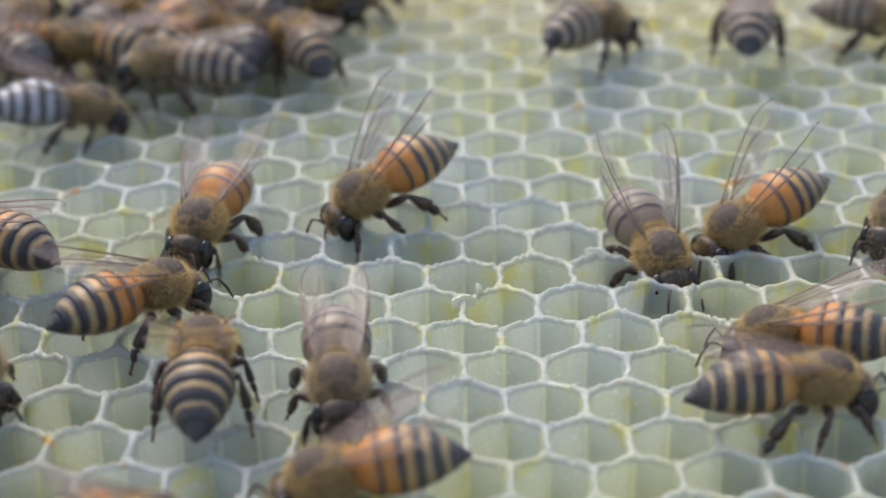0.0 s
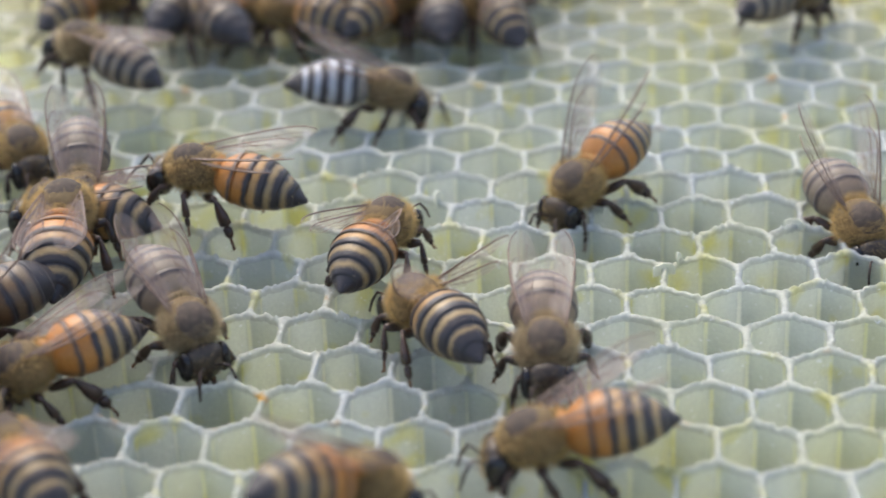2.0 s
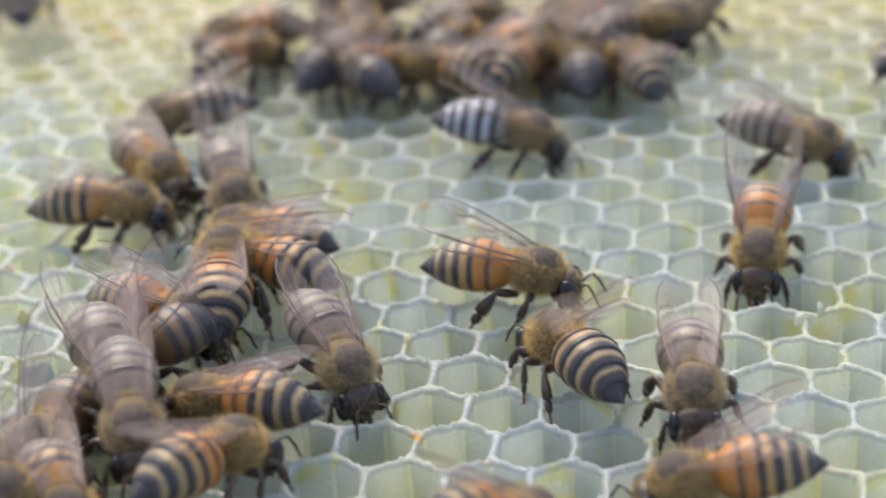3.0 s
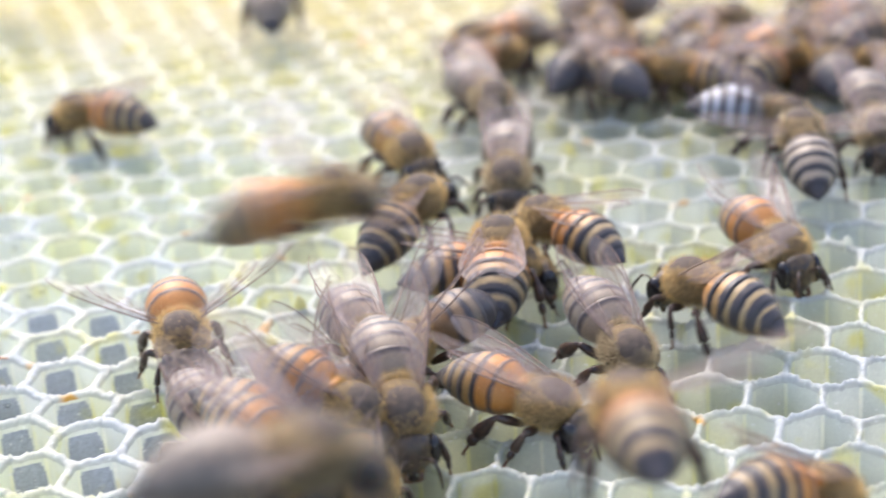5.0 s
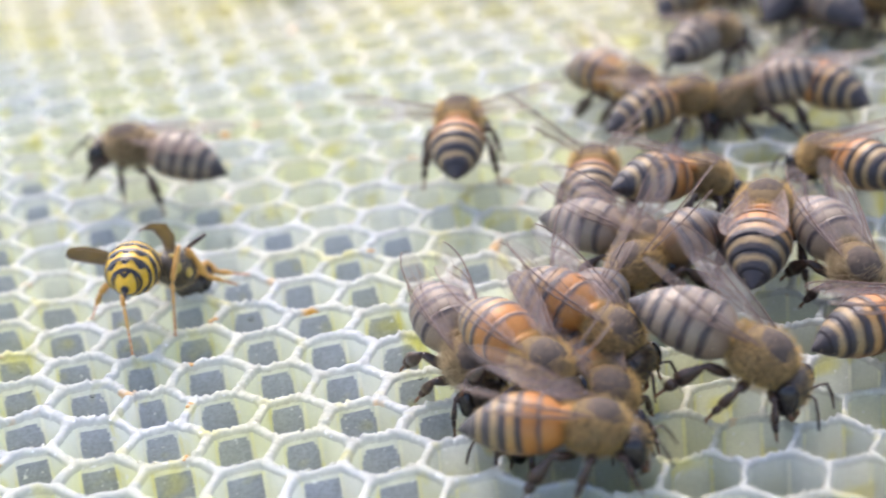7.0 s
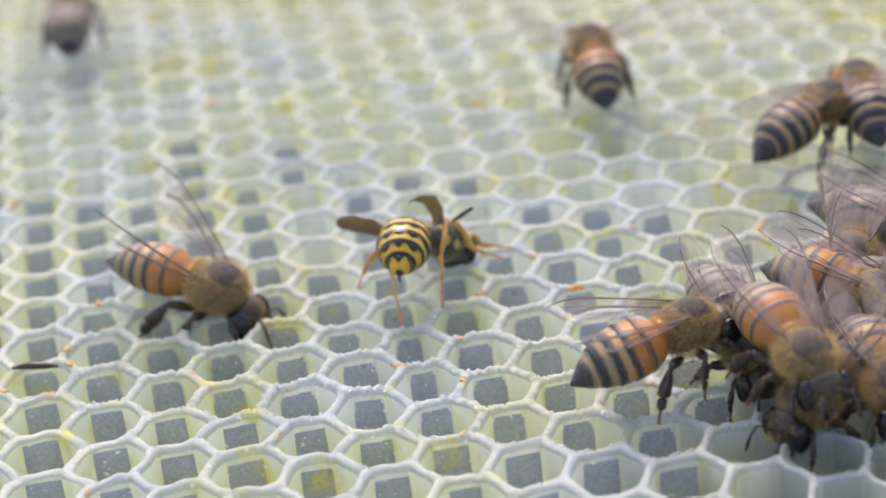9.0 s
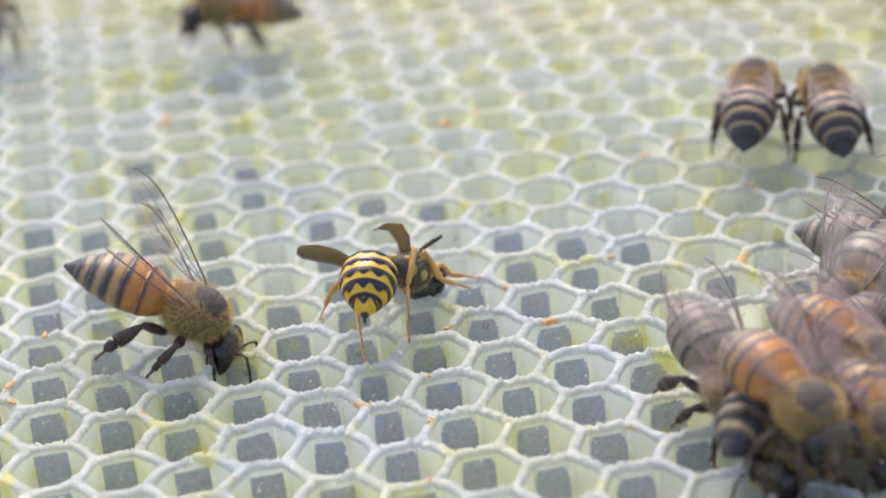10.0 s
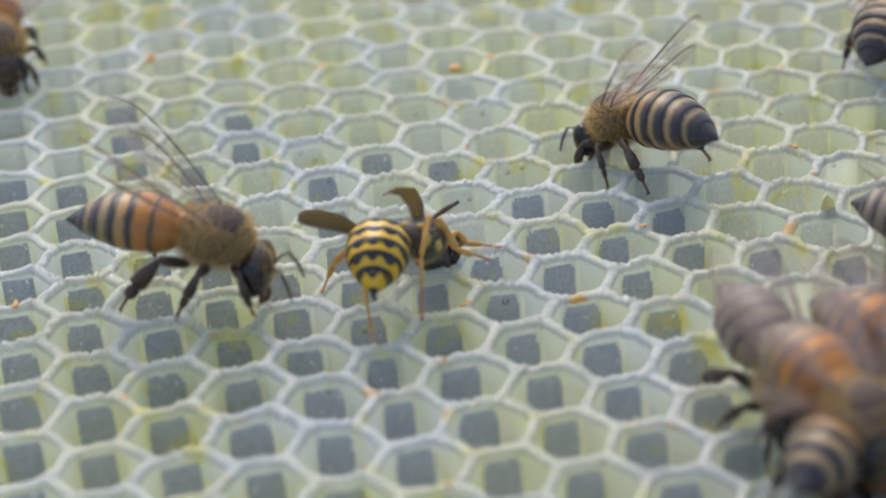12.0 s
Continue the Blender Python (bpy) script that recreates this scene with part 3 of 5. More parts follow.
YELLOW, BLACK = (0.66, 0.40, 0.018), (0.016, 0.014, 0.014)
WASP_SHELL = banded("yellow_black_plates", bands((0, BLACK), (0.10, YELLOW), (0.20, BLACK), (0.275, YELLOW), (0.37, BLACK), (0.435, YELLOW), (0.53, BLACK), (0.59, YELLOW), (0.675, BLACK), (0.735, YELLOW), (0.82, BLACK), (0.865, YELLOW), (0.97, BLACK), soft=0.007), 0.25, 0.01, 0.05, -0.05, -5.6)
WASP_LEG = plain("orange_yellow_leg_shell", (0.50, 0.24, 0.05), (0.66, 0.38, 0.10), 0.35, 1.5)
WASP_FOOT = plain("reddish_wasp_foot", (0.42, 0.14, 0.035), (0.58, 0.24, 0.07), 0.35, 1.5)
WASP_WAIST = Vector((0.5, 2.3, 4.9))
WASP_BODY = plain("black_wasp_skin", (0.020, 0.017, 0.014), (0.085, 0.068, 0.045), 0.4, 4.0)
WASP_MARK = plain("yellow_wasp_mark", (0.40, 0.28, 0.05), (0.56, 0.42, 0.10), 0.35, 2.0)


def build_wasp():
    """A yellow and black wasp standing high on its legs, the abdomen bent to one side, the head down in a cell. Its origin lies on the rims below it."""
    wasp = tagged(new("wasp"), "yellow and black banded wasp crouching with its head in a cell", "wasp")

    def trunk(d):
        return Vector((d.x, d.y * (1.0 - 0.15 * max(0.0, d.y)), d.z * (1.0 if d.z > 0 else 0.9)))

    aim = Matrix.Rotation(radians(-24), 3, "Z") @ Matrix.Rotation(radians(-34), 3, "X")

    def turned(s, c):
        s.v = [tuple(Vector(c) + aim @ Vector(v)) for v in s.v]
        return s

    s = Shape().ball((0, 0, 0), (1.65, 2.3, 1.6), 18, 12, shape=trunk)
    s.hairs(random.Random(5), 1500, (0, 0, 0), (1.65, 2.3, 1.6), 0.36, 1, width=0.014)
    thorax = part("thorax", turned(s, (3.0, 4.2, 3.0)), [WASP_BODY, FUR_PALE], wasp)
    for c, r in (((1.08, 0.6, 0.75), (0.34, 0.8, 0.36)), ((-1.08, 0.6, 0.75), (0.34, 0.8, 0.36)), ((1.42, -0.4, -0.2), (0.22, 0.6, 0.5)), ((0.5, -1.72, 0.72), (0.36, 0.3, 0.24)), ((-0.5, -1.72, 0.72), (0.36, 0.3, 0.24)), ((0.95, -1.62, -0.1), (0.36, 0.36, 0.5))):
        part("yellow_mark", turned(Shape().ball(c, r, 10, 6), (3.0, 4.2, 3.0)), WASP_MARK, thorax)
    s = turned(Shape().ball((0, 2.9, -0.5), (1.75, 0.85, 1.5), 16, 10), (3.0, 4.2, 3.0))
    head = part("head", s, WASP_BODY, wasp)
    for side in (-1, 1):
        part("eye", turned(Shape().ball((side * 1.35, 2.95, -0.3), (0.52, 0.68, 1.05), 12, 8), (3.0, 4.2, 3.0)), EYE, head)
    part("antenna", Shape().tube([(3.7, 5.2, 3.6), (4.1, 5.0, 4.2), (4.9, 4.9, 4.75), (5.7, 4.8, 5.25)], [0.13, 0.17, 0.2, 0.15], 8), LEG, head, "thick black antenna")
    part("antenna", Shape().tube([(4.0, 6.4, 2.2), (4.4, 7.2, 2.0), (4.6, 7.9, 1.2), (4.6, 8.3, 0.2)], [0.13, 0.17, 0.2, 0.15], 8), LEG, head, "thick black antenna")
    part("waist", Shape().tube([(1.9, 2.9, 3.9), (1.3, 2.6, 4.4), (0.7, 2.2, 4.6)], [0.6, 0.28, 0.6], 10), WASP_BODY, wasp)

    def spine(f):
        r = 2.12 * (1 - 0.6 * (1 - min(1.0, f / 0.3)) ** 2) * (1 - 0.96 * (max(0.0, f - 0.38) / 0.62) ** 2.0)
        return WASP_WAIST + Vector((0, -5.6 * f, 0.35 * math.sin(math.pi * f))), max(r, 0.12)

    cuts = [0.0, 0.2, 0.37, 0.53, 0.68, 0.83, 1.0]
    abdomen = None
    for k in range(6):
        f0, f1 = cuts[k], cuts[k + 1] + (0.02 if k < 5 else 0.0)
        rows = []
        for q in range(8):
            f = f0 + (f1 - f0) * q / 7
            c, r = spine(f)
            d = (spine(min(1.0, f + 0.01))[0] - spine(max(0.0, f - 0.01))[0]).normalized()
            x = d.cross(Vector((0, 0, 1))).normalized()
            z = x.cross(d)
            r *= 0.97 + 0.04 * (q / 7) ** 0.6
            rows.append([c - WASP_WAIST + r * (math.cos(2 * math.pi * b / 28) * x + 0.93 * math.sin(2 * math.pi * b / 28) * z) for b in range(28)])
        piece = part("abdomen" if abdomen is None else "abdomen_segment", Shape().grid(rows), WASP_SHELL, abdomen or wasp, "" if abdomen else "yellow abdomen with scalloped black bands")
        abdomen = abdomen or piece
    c = spine(1.0)[0] - WASP_WAIST
    part("sting", Shape().tube([c + Vector((0, 0.25, 0.1)), c + Vector((0, -0.1, -0.2)), c + Vector((0.05, -0.2, -0.55))], [0.2, 0.12, 0.02], 6), LEG, abdomen)
    abdomen.location = WASP_WAIST * MM
    for line, width in (([(-0.9, 3.6, 4.2), (-2.2, 3.9, 4.9), (-3.6, 3.9, 5.4), (-4.9, 3.8, 5.75)], (0.38, 0.58, 0.62, 0.42)), ([(3.0, 3.9, 4.5), (2.9, 4.2, 5.6), (2.4, 4.3, 6.6), (1.5, 4.1, 6.9), (0.9, 3.9, 6.7)], (0.4, 0.55, 0.6, 0.5, 0.25))):
        s, pts = Shape(), [Vector(p) for p in line]
        across = Vector((0.3, 0.35, 0.85)) if len(line) == 4 else Vector((0.85, 0.1, 0.3))
        rows = []
        for k in range(13):
            u = k / 12 * (len(pts) - 1)
            a = min(int(u), len(pts) - 2)
            p = pts[a].lerp(pts[a + 1], u - a)
            w = (width[a] + (width[a + 1] - width[a]) * (u - a)) * (1.0 if k < 12 else 0.5)
            rows.append([p + across * w * v + Vector((0, 0.18 * (1 - v * v), 0)) for v in (-1, -0.5, 0, 0.5, 1)])
        s.grid(rows, closed=False)
        s.tube([row[0] for row in rows], [0.07] * 13, 5, 1)
        s.tube([row[3] for row in rows], [0.04] * 13, 5, 1)
        part("fore_wing", s, [WASP_WING, VEIN], wasp, "smoky brown folded wing")
    for name, hip, knee, ankle, foot in (
        ("hind_leg", (0.9, 3.0, 2.3), (-1.2, 2.2, 3.2), (-1.0, 0.4, 2.2), (-0.6, -3.6, 0.05)),
        ("hind_leg", (2.6, 3.0, 2.0), (3.7, 2.4, 5.7), (2.9, 0.7, 3.6), (2.6, -1.4, 0.05)),
        ("middle_leg", (1.6, 4.2, 2.0), (-1.6, 3.6, 3.4), (-2.9, 3.5, 2.1), (-3.9, 3.4, 0.1)),
        ("middle_leg", (3.9, 4.3, 2.2), (4.3, 3.8, 4.7), (5.3, 4.0, 2.1), (7.5, 5.8, 0.1)),
        ("front_leg", (2.9, 5.4, 1.6), (1.4, 6.2, 2.0), (0.9, 6.6, 0.9), (0.4, 7.0, 0.0)),
        ("front_leg", (4.3, 5.2, 1.6), (5.4, 6.0, 2.4), (6.0, 6.6, 1.1), (8.4, 7.4, 0.1)),
    ):
        part(name, leg_shape(hip, knee, ankle, foot, 0.25), [WASP_LEG, WASP_FOOT], wasp, "orange-yellow leg")
    return wasp, abdomen


# ---- small things on the comb ----
PROPOLIS = plain("orange_propolis", (0.42, 0.20, 0.04), (0.62, 0.38, 0.12), 0.5, 2.0)
FLAKE = wax("torn_wax", (0.85, 0.87, 0.80), (0.84, 0.84, 0.68), 0.4, 0.45)
FLAKE_YELLOW = wax("yellow_torn_wax", (0.76, 0.75, 0.44), (0.76, 0.73, 0.38), 0.4, 0.45)


def build_crumb(x, y, size, rng):
    """A smear of orange propolis on a cell's rim."""
    x, y = on_rim(x, y)
    h = rim_height(x, y)
    s = Shape()
    for k in range(4):
        r = size * rng.uniform(0.5, 0.9)
        s.ball((rng.uniform(-0.8, 0.8) * size * 1.3, rng.uniform(-0.5, 0.5) * size, 0.02), (r, r * 0.7, r * 0.42), 8, 5)
    ob = new("propolis_crumb", mesh_from("propolis_crumb", s.v, s.f, s.m, [PROPOLIS]))
    ob.matrix_basis = Matrix.Translation((x * MM, y * MM, h * MM)) @ Matrix.Rotation(rng.uniform(0, 3), 4, "Z")
    return tagged(ob, "small orange smear of propolis on a wax rim", "crumb", "propolis crumbs")


def build_flake(x, y, length, height, turn, rng, material=None):
    """A torn, curled strip of wax standing on a rim."""
    x, y = on_rim(x, y)
    rows = []
    for k in range(9):
        f = k / 8
        up = height * (0.25 + 0.75 * math.sin(math.pi * f) ** 0.6) * rng.uniform(0.75, 1.1)
        bend = 0.35 * math.sin(2.4 * f + 0.5) * length * 0.4
        rows.append([(f * length - length / 2, bend - 0.09, -0.5), (f * length - length / 2, bend - 0.07 + 0.2 * up, up), (f * length - length / 2, bend + 0.07 + 0.2 * up, up), (f * length - length / 2, bend + 0.09, -0.5)])
    s = Shape().grid(rows)
    ob = new("wax_flake", mesh_from("wax_flake", s.v, s.f, s.m, [material or FLAKE], False))
    ob.matrix_basis = Matrix.Translation((x * MM, y * MM, rim_height(x, y) * MM)) @ Matrix.Rotation(radians(turn), 4, "Z")
    return tagged(ob, "torn whitish flake of wax curling up from a rim", "wax flake", "wax flakes")


WATER, _, _ = shader("clear_drop", 0.03, IOR=1.34, Transmission_Weight=1.0)


def build_drop(cx, cy, along, down, size):
    """A bead of water on the back wall of the cell around (cx, cy)."""
    r = PITCH / math.sqrt(3)
    (x0, y0), (x1, y1) = drift(cx, cy + r), drift(cx - r * math.cos(radians(30)), cy + r / 2)
    x, y = x0 + (x1 - x0) * along, y0 + (y1 - y0) * along
    d = Vector((cx - x, cy - y)).normalized() * 0.24
    s = Shape().ball((0, 0, 0), (size, size, size * 1.15), 10, 7)
    ob = new("water_drop", mesh_from("water_drop", s.v, s.f, s.m, [WATER]))
    ob.location = ((x + d.x) * MM, (y + d.y) * MM, -down * MM)
    return tagged(ob, "tiny clear drop of water clinging to a cell wall", "drop", "water drops")


def build_small_things():
    rng = random.Random(11)
    for _ in range(34):
        j, i = rng.randint(-2, 8), rng.randint(-16, -9)
        build_drop((i + (0.5 if j % 2 == 0 else 0.0)) * PITCH, -(j + 1 / 3) * ROW, rng.uniform(0.15, 0.85), rng.uniform(0.5, 1.8), rng.uniform(0.10, 0.24))
    for x, y, size in ((-67.2, -25.4, 0.5), (-66.4, -31.0, 0.5), (-64.4, -37.5, 0.4), (-61.4, -44.5, 0.45), (-74.4, -47.4, 0.4), (-77.4, 13.4, 0.6), (-58.7, 4.6, 0.5), (-58.2, -13.9, 0.45), (-96.7, -31.0, 0.6), (-95.3, -38.6, 0.6), (-94.6, -42.1, 0.5), (-97.2, -44.0, 0.6), (-50.0, 0.8, 0.5)):
        build_crumb(x, y, size * 0.62, rng)
    for x, y, length, height, turn in ((12.7, -5.4, 2.6, 0.7, 20), (14.9, -4.6, 1.2, 1.0, 70), (8.2, 4.9, 2.4, 0.6, -30), (-4.4, 4.2, 1.6, 1.3, 60), (22.4, 1.8, 2.4, 0.5, -20), (3.0, 4.7, 1.4, 0.7, 80), (22.0, 32.9, 2.4, 1.3, 60)):
        build_flake(x, y, length * 0.65, height * 0.6, turn, rng)
    tagged(build_flake(-45.4, -8.7, 1.0, 1.3, 25, rng, FLAKE_YELLOW), "upright pale yellow flake of wax beside the bees")
    s = Shape().tube([(-1.7, -0.5, 0.1), (-0.4, -0.1, 0.25), (0.9, 0.2, 0.2), (1.7, 0.5, 0.05)], [0.12, 0.3, 0.26, 0.08], 8)
    ob = new("splinter", mesh_from("splinter", s.v, s.f, s.m, [LEG]))
    ob.location = (-96.6 * MM, -41.5 * MM, rim_height(-96.6, -41.5) * MM)
    tagged(ob, "small dark splinter lying across the wax cells", "splinter")
    s = Shape().ball((0, 0, 0.15), (0.6, 0.4, 0.3), 9, 6)
    ob = new("brown_crumb", mesh_from("brown_crumb", s.v, s.f, s.m, [WASP_LEG]))
    ob.location = (-79.1 * MM, 10.9 * MM, rim_height(-79.1, 10.9) * MM)
    tagged(ob, "tiny brown crumb lying on a wax rim", "crumb")


# ---- where each bee goes: seconds, then head and tail in millimetres ----
BEES = [
    ("white_folded", 1, [
        (0, -14.4, 27.2, 1.5, -26.3, 22.4, 3.7),
        (0.5, -5.4, 22.6, 2.6, -17.1, 16.9, 3.4),
        (1, -5.4, 23.3, 1.6, -17.6, 19.3, 3.6),
        (1.5, -5, 21.8, 1.6, -17.5, 19, 3.6),
        (2, -5.1, 22.5, 1.6, -17.7, 20.4, 3.6),
        (2.5, -5.2, 23.3, 1.6, -18, 21.7, 3.6),
        (2.7, -5.5, 22.8, 1.6, -18.4, 23.5, 3.6),
        (4.3, -5.6, 27.7, 1.6, -18.4, 26.3, 3.6),
        (5, -5.8, 28.3, 1.6, -18.7, 27.4, 3.6),
        (6, -5.9, 26.4, 1.6, -18.7, 25.4, 3.6),
        (12, -5.9, 26.4, 1.6, -18.7, 25.4, 3.6),
    ]),
    ("orange_raised", 1, [
        (0, 2.4, 5.3, 1.1, 12.9, 12, 4.7),
        (0.5, 2.3, 4.7, 1, 11.5, 13.5, 4),
        (1, 2.3, 4.5, 1.1, 12.4, 11.4, 5.4),
        (1.5, 2.2, 5.2, 1.1, 12.1, 11.6, 6.7),
        (2, 4.5, 1, 1, 12.5, 10.8, 4.2),
        (2.5, 7.5, 2.9, 1, 14.1, 13.7, 4),
        (2.7, 9.6, -2.4, 1, 10.6, 10.2, 4),
        (12, 9.6, -2.4, 1, 10.6, 10.2, 4),
    ]),
    ("grey_folded", 1, [
        (0, 68.9, 42, 8, 78, 51.4, 8),
        (1, 68.9, 42, 8, 78, 51.4, 8),
        (2.1, 47, 29.1, 7.1, 54.5, 39.6, 5.9),
        (2.5, 20.4, 21.8, 1.8, 7.5, 21, 3.2),
        (2.7, 20.8, 21.4, 1.9, 7.9, 22, 3.1),
        (4.3, -4.5, 21.9, 2, -3.8, 34.2, 6.2),
        (4.5, -0.7, 18.6, 2.1, -3.6, 30.8, 5.7),
        (12, -0.7, 18.6, 2.1, -3.6, 30.8, 5.7),
    ]),
    ("grey_flying", 1, [
        (0, 0, -320, 200, 0, -333, 200),
        (4, 0, -320, 200, 0, -333, 200),
        (4.3, 2, -76.5, 30, 1.8, -89.5, 30),
        (4.42, -6.4, -6.4, 23.9, -4.9, -19.2, 22.1),
        (4.5, -3.5, -32.2, 24.4, -1.8, -44.8, 21.6),
        (4.58, -2.3, -50.4, 25, -0.5, -62.6, 21),
        (4.7, -5.8, 13.5, 10, -3.6, 0.7, 10),
        (5, -8.7, 20.6, 6, -6.2, 8.2, 3.1),
        (5.5, -7.6, 22.8, 4, -7.3, 9.9, 2.8),
        (12, -7.6, 22.8, 4, -7.3, 9.9, 2.8),
    ]),
    ("grey_raised", 1, [
        (0, 29.1, -4, 0, 24.9, 8.2, 1.9),
        (12, 29.1, -4, 0, 24.9, 8.2, 1.9),
    ]),
    ("orange_raised", 1, [
        (0, 30.3, 1.2, 0, 41.2, 7.5, 3.3),
        (12, 30.3, 1.2, 0, 41.2, 7.5, 3.3),
    ]),
    ("orange_spread", 1, [
        (0, 30, -14.1, 1.8, 42.4, -18.1, 3),
        (12, 30, -14.1, 1.8, 42.4, -18.1, 3),
    ]),
    ("tan_folded", 1, [
        (0, 40, -22.1, 2.8, 27.1, -23.5, 2.8),
        (0.5, 37.8, -17.8, 4, 26.9, -24.7, 2.8),
        (1, 41.5, -13.1, 4, 31.3, -21, 2.8),
        (12, 41.5, -13.1, 4, 31.3, -21, 2.8),
    ]),
    ("grey_folded", 1, [
        (0, 43.2, -1.1, 1.8, 51.1, 9.2, 3.1),
        (12, 43.2, -1.1, 1.8, 51.1, 9.2, 3.1),
    ]),
    ("orange_spread", 1, [
        (0, -7.3, -1.4, 2.2, -3.8, 11.1, 3),
        (0.5, -12, 6.7, 2.2, 0.9, 8.6, 3),
        (1, -14.7, 2, 2.1, -1.9, 3.6, 3.1),
        (1.5, -24.7, -2.2, 3.4, -11.7, -1.6, 3),
        (2, -25.5, 1.7, 5.6, -13, -0.9, 3.1),
        (2.5, -31.4, -2.9, 4.7, -18.9, -6.1, 3),
        (2.7, -33.3, -3, 4.9, -21, -6.8, 3),
        (4.3, -29.6, 1.3, 4.2, -19, -6, 3),
        (4.5, -28.1, 1.4, 3.9, -16.9, -5, 3),
        (5, -30.7, 3.5, 4.2, -20.5, -4.6, 3),
        (5.5, -20.5, 1.4, 5.2, -15.5, -10.4, 3),
        (6, -26.1, 4.9, 2.5, -15.5, -2.6, 3),
        (6.5, -26.1, 4.3, 2.2, -16.2, -4.1, 3),
        (12, -26.1, 4.3, 2.2, -16.2, -4.1, 3),
    ]),
    ("orange_spread", 1, [
        (0, -4.7, -5.8, 2.8, -14.8, -14, 2.8),
        (0.5, -8.3, -4, 2.8, -21.1, -6.1, 2.8),
        (1, -5.8, -6.4, 3.3, -16.6, -13.6, 2.8),
        (1.5, -3.9, -8.5, 4, -12.8, -17.9, 2.8),
        (2, -5.6, -1.9, 3.8, -9.1, -14.4, 2.8),
        (2.5, -5.8, -0.5, 1.2, -11.9, -11.4, 4.8),
        (2.7, -2.6, -4.4, 2.8, -15.5, -6.2, 2.8),
        (4.3, -4.6, -2.7, 2.8, -16, 3.6, 2.8),
        (4.5, -6.4, -4.8, 3.4, -14.7, 5.2, 2.8),
        (5, -6.6, -4.5, 2.8, -13.7, 6.3, 2.8),
        (6, -9.4, 4.4, 3.3, -11.2, -8.5, 2.8),
        (12, -9.4, 4.4, 3.3, -11.2, -8.5, 2.8),
    ]),
    ("tan_raised", 1, [
        (0, -3.9, -14.7, 4.1, -3.3, -27.7, 3),
        (0.5, -5.7, -11.7, 2.6, -0.9, -23.8, 3),
        (1, -6.1, -13.1, 2.6, 0.9, -24.1, 3.2),
        (1.5, -6.3, -12.5, 2.6, 0.6, -23.6, 3),
        (2, -5.7, -12.8, 2.5, 1.1, -23.8, 3.7),
        (2.5, -6, -14.4, 2.5, 0.9, -25.2, 4.5),
        (2.7, -6.3, -12.6, 2.5, 1, -23.3, 3.9),
        (4.3, -8.1, -10.9, 4.8, -2.3, -22.4, 3),
        (4.5, -8.1, -9.9, 4.1, -2.1, -21.3, 3),
        (5, -18.1, -7.2, 3.8, -7.8, -15, 3),
        (5.3, -10, 6, 8, 0.5, 13, 6),
        (5.6, 10, 30, 10, 20, 38, 10),
        (12, 10, 60, 10, 20, 68, 10),
    ]),
    ("grey_folded", 1, [
        (0, 5.5, -25.4, 2.3, 4.6, -12.5, 3.2),
        (12, 5.5, -25.4, 2.3, 4.6, -12.5, 3.2),
    ]),
    ("orange_spread", 1, [
        (0, 0.8, -32.3, 1.7, 13.7, -30.8, 3.1),
        (12, 0.8, -32.3, 1.7, 13.7, -30.8, 3.1),
    ]),
    ("orange_folded", 1, [
        (0, -26.4, 3.4, 2.8, -15.6, -3.8, 2.8),
        (0.5, -29.7, 4.1, 2.8, -17.4, 0, 2.8),
        (1, -27.8, 3.5, 2.8, -18, -5, 2.8),
        (1.5, -36, -0.2, 2.8, -23.5, -3.8, 2.8),
        (2.7, -36, -0.2, 2.8, -23.5, -3.8, 2.8),
        (4.3, -24, 44, 3, -12, 40, 3),
        (6.3, -24, 44, 3, -12, 40, 3),
        (7.5, -36, 4.9, 3, -25.5, -2.8, 2.5),
        (12, -36, 4.9, 3, -25.5, -2.8, 2.5),
    ]),
    ("orange_folded", 1, [
        (0, -27.5, -27, 2.2, -15.7, -21.8, 3.2),
        (1, -29.2, -27.7, 2, -17.7, -21.9, 3.4),
        (1.5, -28.4, -28.4, 2, -21, -17.9, 3.4),
        (2, -32.1, -26.9, 2.2, -21.4, -19.5, 3.2),
        (2.5, -31.9, -28.4, 2.2, -23.1, -18.9, 1.9),
        (2.7, -32.5, -26.5, 2.1, -20.7, -21.1, 3.3),
        (4.3, -21.2, -22, 2.4, -26.5, -33.8, 3),
        (4.5, -21, -22.4, 2.4, -25.5, -34.6, 3),
        (5, -19.7, -28.2, 2.2, -31.6, -23.2, 3.2),
        (5.5, -14.4, -34.5, 5.8, -27.2, -34.8, 3.1),
        (6, -8.5, -27.7, 2.4, -21.5, -26.9, 3),
        (6.5, -10.7, -22.9, 2.4, -20.7, -31.1, 3),
        (12, -10.7, -22.9, 2.4, -20.7, -31.1, 3),
    ]),
    ("tan_folded", 1, [
        (0, -3.1, 43.2, 3.4, 1.7, 31.3, 2.9),
        (12, -3.1, 43.2, 3.4, 1.7, 31.3, 2.9),
    ]),
    ("grey_folded", 1, [
        (0, 29.2, 44.7, 2.7, 20.6, 34.9, 3.9),
        (12, 29.2, 44.7, 2.7, 20.6, 34.9, 3.9),
    ]),
    ("grey_folded", 1, [
        (0, 39.9, 45, 5.2, 38.3, 32.2, 3.5),
        (12, 39.9, 45, 5.2, 38.3, 32.2, 3.5),
    ]),
    ("grey_folded", 1, [
        (0, 56.8, 39.1, 2.8, 45.5, 45.5, 2.8),
        (12, 56.8, 39.1, 2.8, 45.5, 45.5, 2.8),
    ]),
    ("dark_raised", 1, [
        (0, -27.6, 45.8, 3.4, -31.8, 33.8, 2.8),
